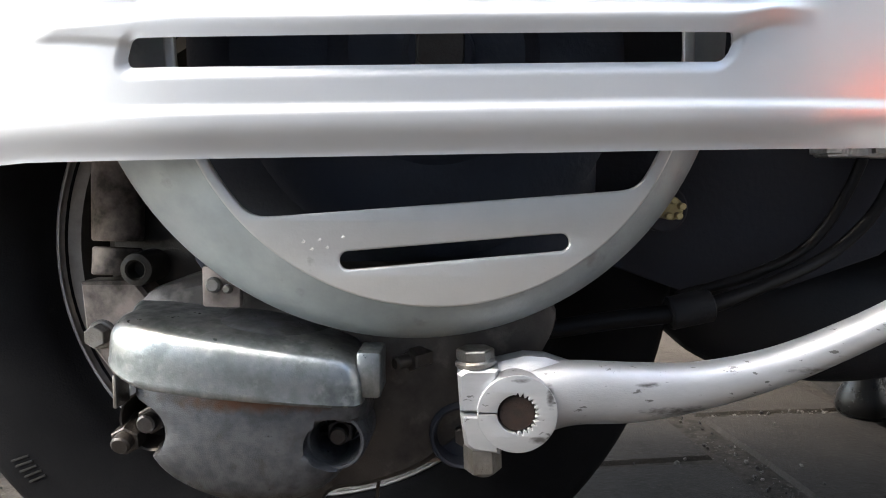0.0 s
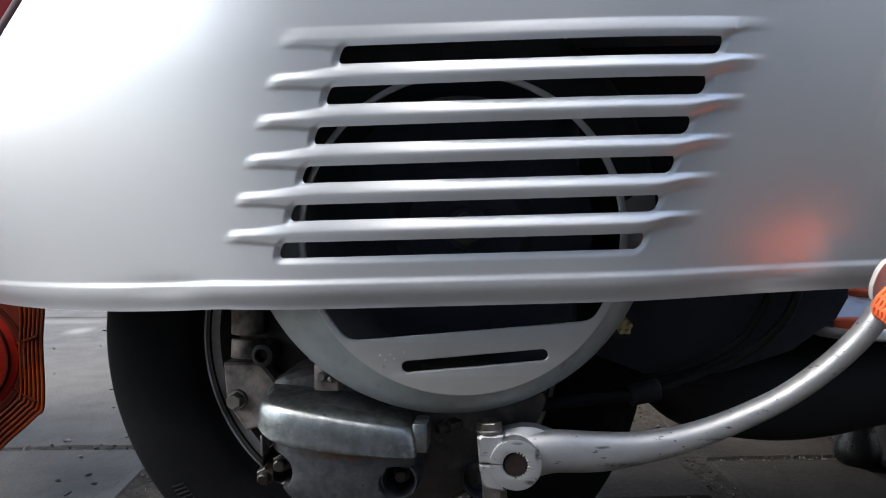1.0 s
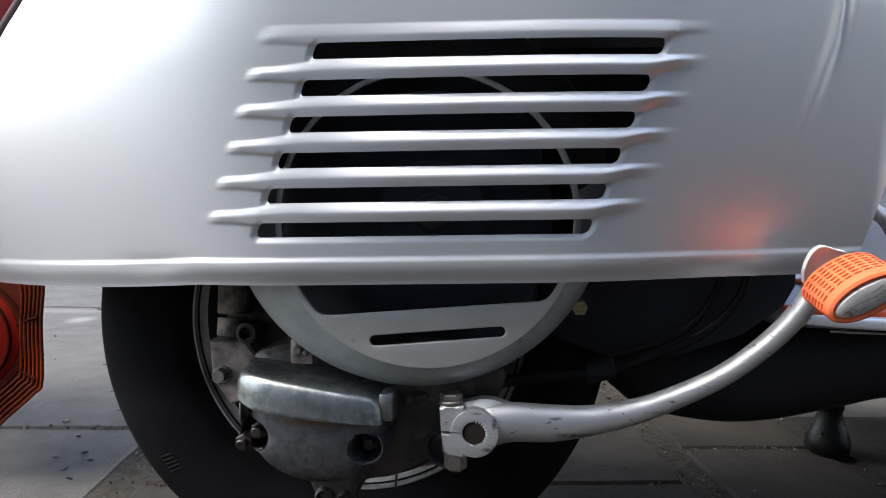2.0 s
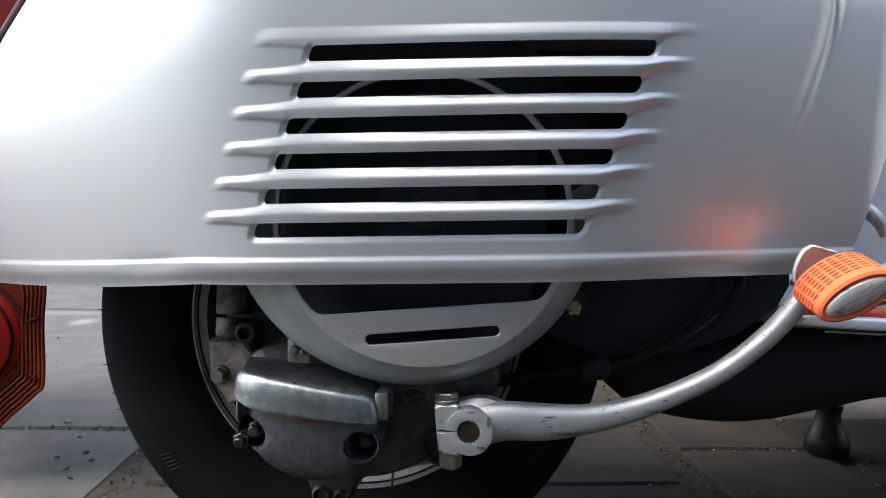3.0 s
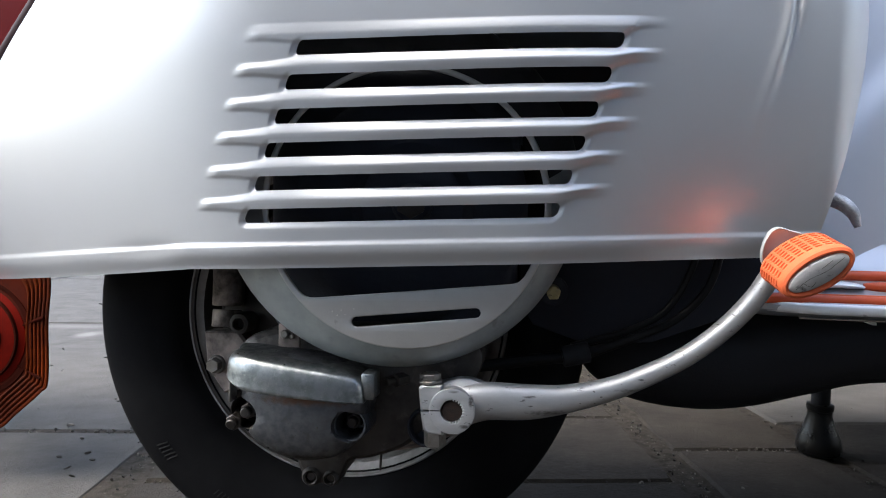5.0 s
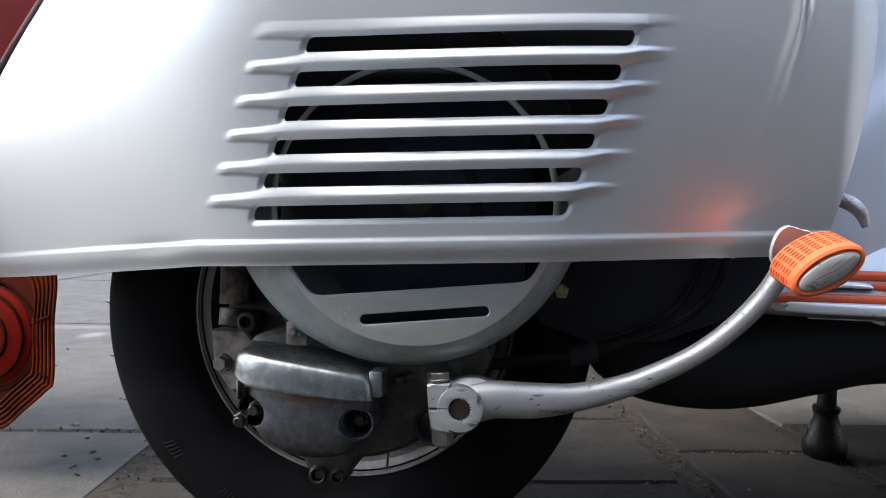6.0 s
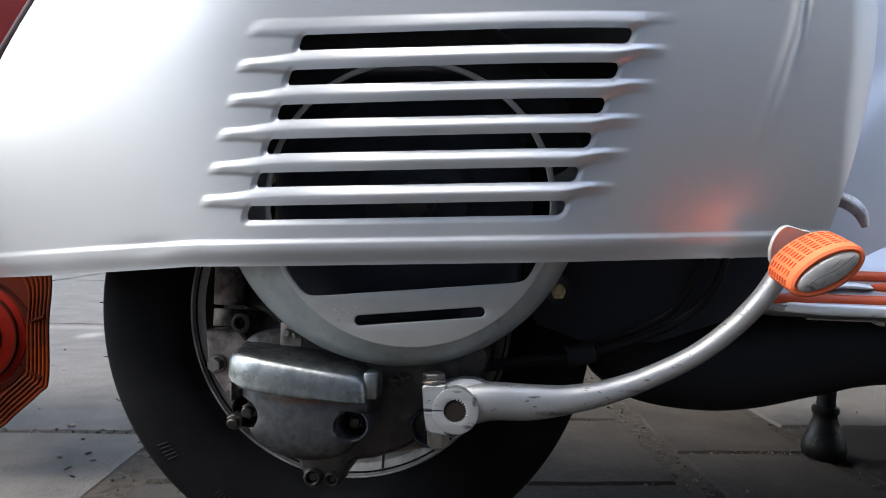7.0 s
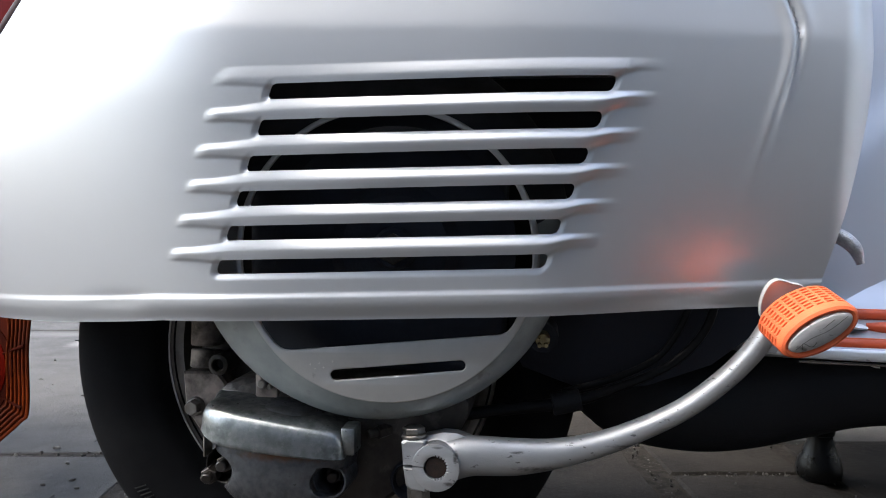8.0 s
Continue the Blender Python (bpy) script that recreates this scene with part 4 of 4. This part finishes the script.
tab = loop_spline([(-0.0142, 0.0052), (-0.011, 0.0096), (-0.0073, 0.0131), (-0.0029, 0.0155), (0.0013, 0.0156), (0.0045, 0.0132), (0.0079, 0.009), (0.0119, 0.0043), (0.0114, -0.0032), (0.0002, -0.0085), (-0.0122, -0.0066), (-0.0160, -0.0007)], 84)
bm = loft([[back + AX * h + LONG * (a * f) + SHORT * (b * f) for a, b in tab] for f, h in ((0.10, 0.0010), (0.92, 0.0008), (0.94, 0.0003), (0.955, -0.0003), (0.97, -0.0005), (0.995, -0.0001), (1.0, 0.0012), (0.985, 0.0030), (0.95, 0.0034))])
part("pedal_flange", bm, POLISHED, kick, "polished dished pedal back flange")

# footboard with mat strips, rising to the tunnel
profile = [(0.47, 0.214), (0.425, 0.2165), (0.404, 0.2205), (0.3995, 0.2235), (0.3985, 0.2275), (0.402, 0.2308), (0.415, 0.2342), (0.44, 0.2405), (0.458, 0.2465), (0.474, 0.256), (0.484, 0.272), (0.50, 0.272), (0.50, 0.214)]
rings = []
for x, s in ((0.212, 0.60), (0.216, 0.74), (0.224, 0.88), (0.238, 0.97), (0.260, 1.0), (0.6, 1.0), (0.95, 1.0)):
    rings.append([(x, 0.47 + (y - 0.47) * s, 0.2305 + (z - 0.2305) * min(1.0, s + 0.02) - 0.012 * (x - 0.265)) for y, z in profile])
board = part("footboard", loft(rings), BODY, scooter, "silver steel footboard with trimmed edge")
part("edge_trim", sweep([(0.214, 0.432, 0.2285), (0.230, 0.4095, 0.2268), (0.262, 0.3985, 0.2256), (0.32, 0.3970, 0.2246), (0.42, 0.3967, 0.2236), (0.6, 0.3965, 0.2215), (0.95, 0.3965, 0.218)], [(0.0030, 0.0040)] * 7, 16, 80, power=2.6), BRIGHT, board, "polished edge trim")
part("lower_bead", sweep([(0.262, 0.4045, 0.2185), (0.32, 0.4030, 0.2175), (0.95, 0.4030, 0.211)], [(0.0012, 0.0010)] * 3, 8, 30), CHROME, board)
for y, z, x0 in ((0.4080, 0.2315, 0.2250), (0.4325, 0.2390, 0.3120), (0.4560, 0.2465, 0.250)):
    part("mat_strip", sweep([(x0, y + 0.004, z), (x0 + 0.010, y + 0.001, z + 0.0002), (x0 + 0.025, y, z), (x0 + 0.05, y, z - 0.0005), (x0 + 0.10, y, z - 0.001), (x0 + 0.25, y, z - 0.003), (0.95, y, z - 0.008)], [(0.0050, 0.0030)] + [(0.0070, 0.0042)] * 6, 16, 90, power=3), ORANGE_DARK, board, "orange rubber mat strip")
    part("strip_groove", sweep([(x0 + 0.016, y - 0.001, z + 0.0040), (0.95, y - 0.001, z - 0.004)], [(0.0014, 0.0008)] * 2, 8, 6), ORANGE, board)
bm = sweep([(0.262, 0.426, 0.2385), (0.275, 0.428, 0.2405), (0.290, 0.430, 0.2412), (0.303, 0.432, 0.2405), (0.312, 0.434, 0.2390)], [(0.002, 0.0006), (0.0085, 0.0022), (0.0070, 0.0026), (0.0105, 0.0022), (0.001, 0.0006)], 14, 40)
part("strip_end_cap", bm, BRIGHT, board, "bright chromed strip end cap")
part("lever_tip", sweep([(0.283, 0.488, 0.3030), (0.291, 0.464, 0.3075), (0.299, 0.452, 0.3045), (0.3065, 0.447, 0.2965), (0.3105, 0.446, 0.2850)], [(0.0045, 0.0044), (0.0052, 0.0056), (0.0050, 0.0060), (0.0046, 0.0050), (0.003, 0.0026)], 16, 30), TIP_METAL, scooter, "rough cast aluminium lever tip")

# silencer under the footboard
sil = [(0.096, 0.455, 0.1985), (0.112, 0.455, 0.191), (0.125, 0.457, 0.186), (0.150, 0.46, 0.178), (0.190, 0.46, 0.1745), (0.226, 0.46, 0.177), (0.270, 0.46, 0.186), (0.322, 0.46, 0.1955), (0.45, 0.46, 0.199), (0.7, 0.46, 0.225)]
silencer = part("exhaust_silencer", sweep(sil, [(0.006, 0.003), (0.020, 0.023), (0.030, 0.031), (0.038, 0.037), (0.042, 0.0385), (0.043, 0.0375), (0.043, 0.0350), (0.043, 0.033), (0.043, 0.030), (0.03, 0.02)], 32, 80, power=2.3), BLACK, scooter, "matt black exhaust silencer")
# reaches past the far side, unseen, to keep light off the ground
part("under_pan", block((0.31, 0.425, 0.200), (0.92, 1.00, 0.2135), 0.005), BLACK, scooter, "black underside of the footboard, widened out of view to shade the ground")

part("paint_chip", prism([(0.3055, 0.2148), (0.3145, 0.2151), (0.3150, 0.2122), (0.3115, 0.2124), (0.3085, 0.2134)], 0.4195, 0.4205, 0.0002), FLAKE, board, "small pale chip of paint")

# centre stand leg and its rubber boot
stand = part("stand_leg", rod((0.4185, 0.803, 0.05), (0.4185, 0.790, 0.21), 0.0110, 24), BLACK, scooter, "black tubular centre stand leg")
part("rubber_boot", lathe([(0, 0.0), (0.021, 0.0), (0.0255, 0.003), (0.0265, 0.010), (0.0250, 0.020), (0.0185, 0.036), (0.0142, 0.050), (0.0142, 0.056), (0.0158, 0.057), (0.0158, 0.063), (0.0125, 0.0645), (0.0105, 0.0645)], (0.4185, 0.805, 0.0005), (-0.015, -0.08, 1), 32), BOOT, stand, "worn black rubber stand boot")

# ---- parked red vehicle behind the tail ----
car = thing("parked_vehicle", (-0.75, 0.72, 0.0), "dark red parked vehicle with amber and red tail lamp", "vehicle")
part("rear_panel", block((-0.98, 0.60, 0.36), (-0.42, 0.84, 0.64), 0.05, segments=5), RED_PAINT, car, "dark red painted rear panel")
part("lower_panel", block((-0.95, 0.66, -0.002), (-0.76, 0.80, 0.38), 0.02, segments=3), DARK_INSIDE, car, "black lower panel")
for x, z in ((-0.03, 0.0), (-0.045, 0.01)):
    part("trim_strip", sweep([(-0.52 + x, 0.600, 0.36 + z), (-0.46 + x, 0.598, 0.45 + z), (-0.42 + x, 0.60, 0.52 + z)], [(0.003, 0.003)] * 3, 10, 20), CHROME, car, "chrome trim strip")
LX, LY, LZ = -0.5425, 0.560, 0.150
lamp = part("tail_lamp", loft([[(LX + sx * s, y, LZ + sz * s) for sx, sz in loop_spline([(0.083, 0.09), (0.083, 0.02), (0.0825, -0.043), (0.073, -0.057), (0.045, -0.081), (0.018, -0.102), (-0.018, -0.102), (-0.045, -0.081), (-0.073, -0.057), (-0.083, -0.043), (-0.083, 0.02), (-0.083, 0.09), (-0.03, 0.13), (0.03, 0.13)], 80)] for s, y in ((0.45, LY + 0.05), (0.77, LY + 0.02), (0.89, LY + 0.008), (0.955, LY + 0.002), (0.965, LY + 0.0005), (0.955, LY - 0.0005), (0.90, LY - 0.001), (0.5, LY - 0.004))]), AMBER, car, "amber and red ribbed tail lamp lens")
rim_line = loop_spline([(0.083, 0.09), (0.083, 0.02), (0.0825, -0.043), (0.073, -0.057), (0.045, -0.081), (0.018, -0.102), (-0.018, -0.102), (-0.045, -0.081), (-0.073, -0.057), (-0.083, -0.043), (-0.083, 0.02), (-0.083, 0.09), (-0.03, 0.13), (0.03, 0.13)], 80)
for k, s in enumerate((0.945, 0.895, 0.845, 0.795, 0.745, 0.695)):
    pts = [Vector((LX + x * s, LY - 0.0004 - 0.0006 * k, LZ + z * s)) for x, z in rim_line]
    bm = bmesh.new()
    w = 0.0019
    loft_rings = []
    for kk in range(8):
        a = 2 * math.pi * kk / 8
        loft_rings.append([(LX + (p.x - LX) * (1 + w * math.cos(a) / 0.08), p.y + 0.8 * w * math.sin(a), LZ + (p.z - LZ) * (1 + w * math.cos(a) / 0.08)) for p in pts])
    part("lens_rib", loft(loft_rings + [loft_rings[0]], caps=False), AMBER_RIB, lamp)
part("red_centre", lathe([(0, -0.012), (0.02, -0.0118), (0.044, -0.009), (0.056, -0.004), (0.0575, 0.004)], (LX, LY, LZ + 0.005), (0, 1, 0), 48), RED_LENS, lamp, "red round centre lens")
part("centre_ring", lathe([(0.046, -0.007), (0.047, -0.0095), (0.049, -0.0095), (0.050, -0.006)], (LX, LY, LZ + 0.005), (0, 1, 0), 48), LENS_DARK, lamp)
part("inner_ring", lathe([(0.027, -0.009), (0.028, -0.0125), (0.031, -0.0125), (0.033, -0.009)], (LX, LY, LZ + 0.005), (0, 1, 0), 40), LENS_DARK, lamp)
part("outer_ring", lathe([(0.0575, 0.001), (0.059, -0.004), (0.064, -0.004), (0.066, 0.001)], (LX, LY, LZ + 0.005), (0, 1, 0), 48), LENS_DARK, lamp)
for a in (20, -28, 75):
    d = Vector((math.cos(radians(a)), 0, math.sin(radians(a))))
    c = Vector((LX, LY - 0.002, LZ))
    part("lens_spoke", sweep([c + d * 0.052, c + d * 0.082], [(0.0025, 0.0022)] * 2, 10, 4), LENS_DARK, lamp)
part("lamp_housing", block((LX - 0.10, LY + 0.05, LZ - 0.06), (LX - 0.03, LY + 0.08, LZ + 0.25), 0.01), DARK_INSIDE, lamp)

# ---- pavement: one slab at a time, its joints open ----
pavement = new("pavement")
tagged(pavement, "worn grey concrete slab pavement with gritty joints", "pavement", kind="structure")
TH = radians(9.6)
rng = random.Random(4)
# rows of slabs: (near edge, far edge, first joint, joints); the rest repeats every 0.65
COLUMNS = [(-4.34, -3.70, ()), (-3.69, -3.05, ()), (-3.04, -2.40, ()), (-2.39, -1.75, ()), (-1.74, -0.302, (-0.225, 0.82, 1.865, 2.75)),
           (-0.266, 0.336, (-0.03, 0.625, 0.893, 1.54, 2.19)), (0.364, 0.548, (0.09, 0.739, 1.39, 2.04)), (0.560, 1.198, (0.21, 0.86, 1.51)), (1.206, 1.85, ()), (1.858, 2.5, ()), (2.508, 3.15, ())]
slab_meshes = {}


def slab_mesh(w, d, mat):
    """A slab with chipped, uneven edges; slabs of one size share a few of these."""
    key = (round(w, 3), round(d, 3), mat.name, rng.randrange(3))
    if key not in slab_meshes:
        b = bmesh.new()
        g, h, n = 0.004, 0.05, 22
        line = []
        for (ax, ay), (bx, by) in zip(((0, 0), (w, 0), (w, d), (0, d)), ((w, 0), (w, d), (0, d), (0, 0))):
            for k in range(n):
                t = k / n
                line.append((ax + (bx - ax) * t, ay + (by - ay) * t))
        chips = [abs(rng.gauss(0, 0.0016)) + (rng.uniform(0.002, 0.007) if rng.random() < 0.08 else 0) for _ in line]
        chips = [(chips[k - 1] + 2 * chips[k] + chips[(k + 1) % len(chips)]) / 4 for k in range(len(chips))]

        def ring(inset, z):
            out = []
            for (x, y), c in zip(line, chips):
                m = inset + c
                out.append(b.verts.new((min(max(x, m), w - m), min(max(y, m), d - m), z)))
            return out

        lo, mid, top = ring(0.0025, -h), ring(0.0025, -g), ring(0.0025 + g, 0.0)
        for p, q in ((lo, mid), (mid, top)):
            for k in range(len(p)):
                b.faces.new((p[k], p[(k + 1) % len(p)], q[(k + 1) % len(p)], q[k]))
        b.faces.new(top)
        me = bpy.data.meshes.new("slab")
        b.to_mesh(me)
        b.free()
        me.materials.append(mat)
        slab_meshes[key] = me
    return slab_meshes[key]


R = Matrix.Rotation(TH, 4, "Z")
for u0, u1, joints in COLUMNS:
    edges = list(joints)
    if not edges:
        edges = [rng.choice((0.0, 0.2, 0.4))]
    while edges[0] > -1.6:
        edges.insert(0, edges[0] - 0.65)
    while edges[-1] < 5.4:
        edges.append(edges[-1] + 0.65)
    for v0, v1 in zip(edges, edges[1:]):
        worn = (u0, v0) == (-1.74, 0.82)
        # brown slabs lie where the scooter's shade falls and carry it too
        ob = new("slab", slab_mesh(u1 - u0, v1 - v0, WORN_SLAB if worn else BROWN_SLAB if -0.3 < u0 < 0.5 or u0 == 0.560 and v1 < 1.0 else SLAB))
        ob.parent = pavement
        ob.matrix_basis = R @ pose(u0, v0, rng.uniform(-0.0012, 0.0), rng.uniform(-0.10, 0.10), rng.uniform(0.0, 0.10))

# grit along the joints and on the slabs
bm = bmesh.new()
for k in range(1900):
    if k < 1100:
        u = rng.choice((-0.284, -0.284, 0.350, 0.350, 0.554, -1.094)) + rng.gauss(0, 0.009)
        v = rng.uniform(0.3, 1.8)
    elif k < 1650:
        u0, u1, at = rng.choice(((-1.09, -0.30, 0.82), (-1.09, -0.30, 0.82), (-0.266, 0.336, 0.625), (-0.266, 0.336, 0.893), (0.364, 0.548, 0.739), (0.56, 1.198, 0.86)))
        u, v = rng.uniform(u0, u1), at + rng.gauss(0, 0.007)
    else:
        u, v = rng.uniform(-1.2, 1.0), rng.uniform(0.3, 1.8)
    s = 0.0007 + 0.0032 * rng.random() ** 3
    m = R @ pose(u, v, -0.0022 if k < 1650 else 0.0003, rng.uniform(0, 90), rng.uniform(0, 90), rng.uniform(0, 90)) @ Matrix.Diagonal((s, s * rng.uniform(0.5, 1), s * 0.6, 1))
    bmesh.ops.create_icosphere(bm, subdivisions=1, radius=0.8, matrix=m)
for k in range(70):
    u, v = rng.uniform(-0.95, -0.3), rng.uniform(0.45, 1.3)
    s = rng.uniform(0.002, 0.0055)
    m = R @ pose(u, v, 0.0006, rng.uniform(0, 30), rng.uniform(0, 30), rng.uniform(0, 360)) @ Matrix.Diagonal((s * rng.uniform(0.8, 1.6), s * rng.uniform(0.4, 0.9), s * 0.35, 1))
    bmesh.ops.create_icosphere(bm, subdivisions=1, radius=0.8, matrix=m)
for x, y in ((-0.476, 0.647), (-0.500, 0.628), (-0.455, 0.625), (-0.520, 0.700), (-0.60, 0.90), (-0.52, 0.86), (-0.66, 1.10)):
    s = rng.uniform(0.0045, 0.0070)
    bmesh.ops.create_icosphere(bm, subdivisions=1, radius=0.8, matrix=pose(x, y, 0.0012, 20, 10, rng.uniform(0, 360)) @ Matrix.Diagonal((s, s * 0.6, s * 0.45, 1)))
grit = part("grit", bm, GRIT, None, smooth=False)
tagged(grit, "dark and pale grit scattered in the joints", "grit", kind="stuff")
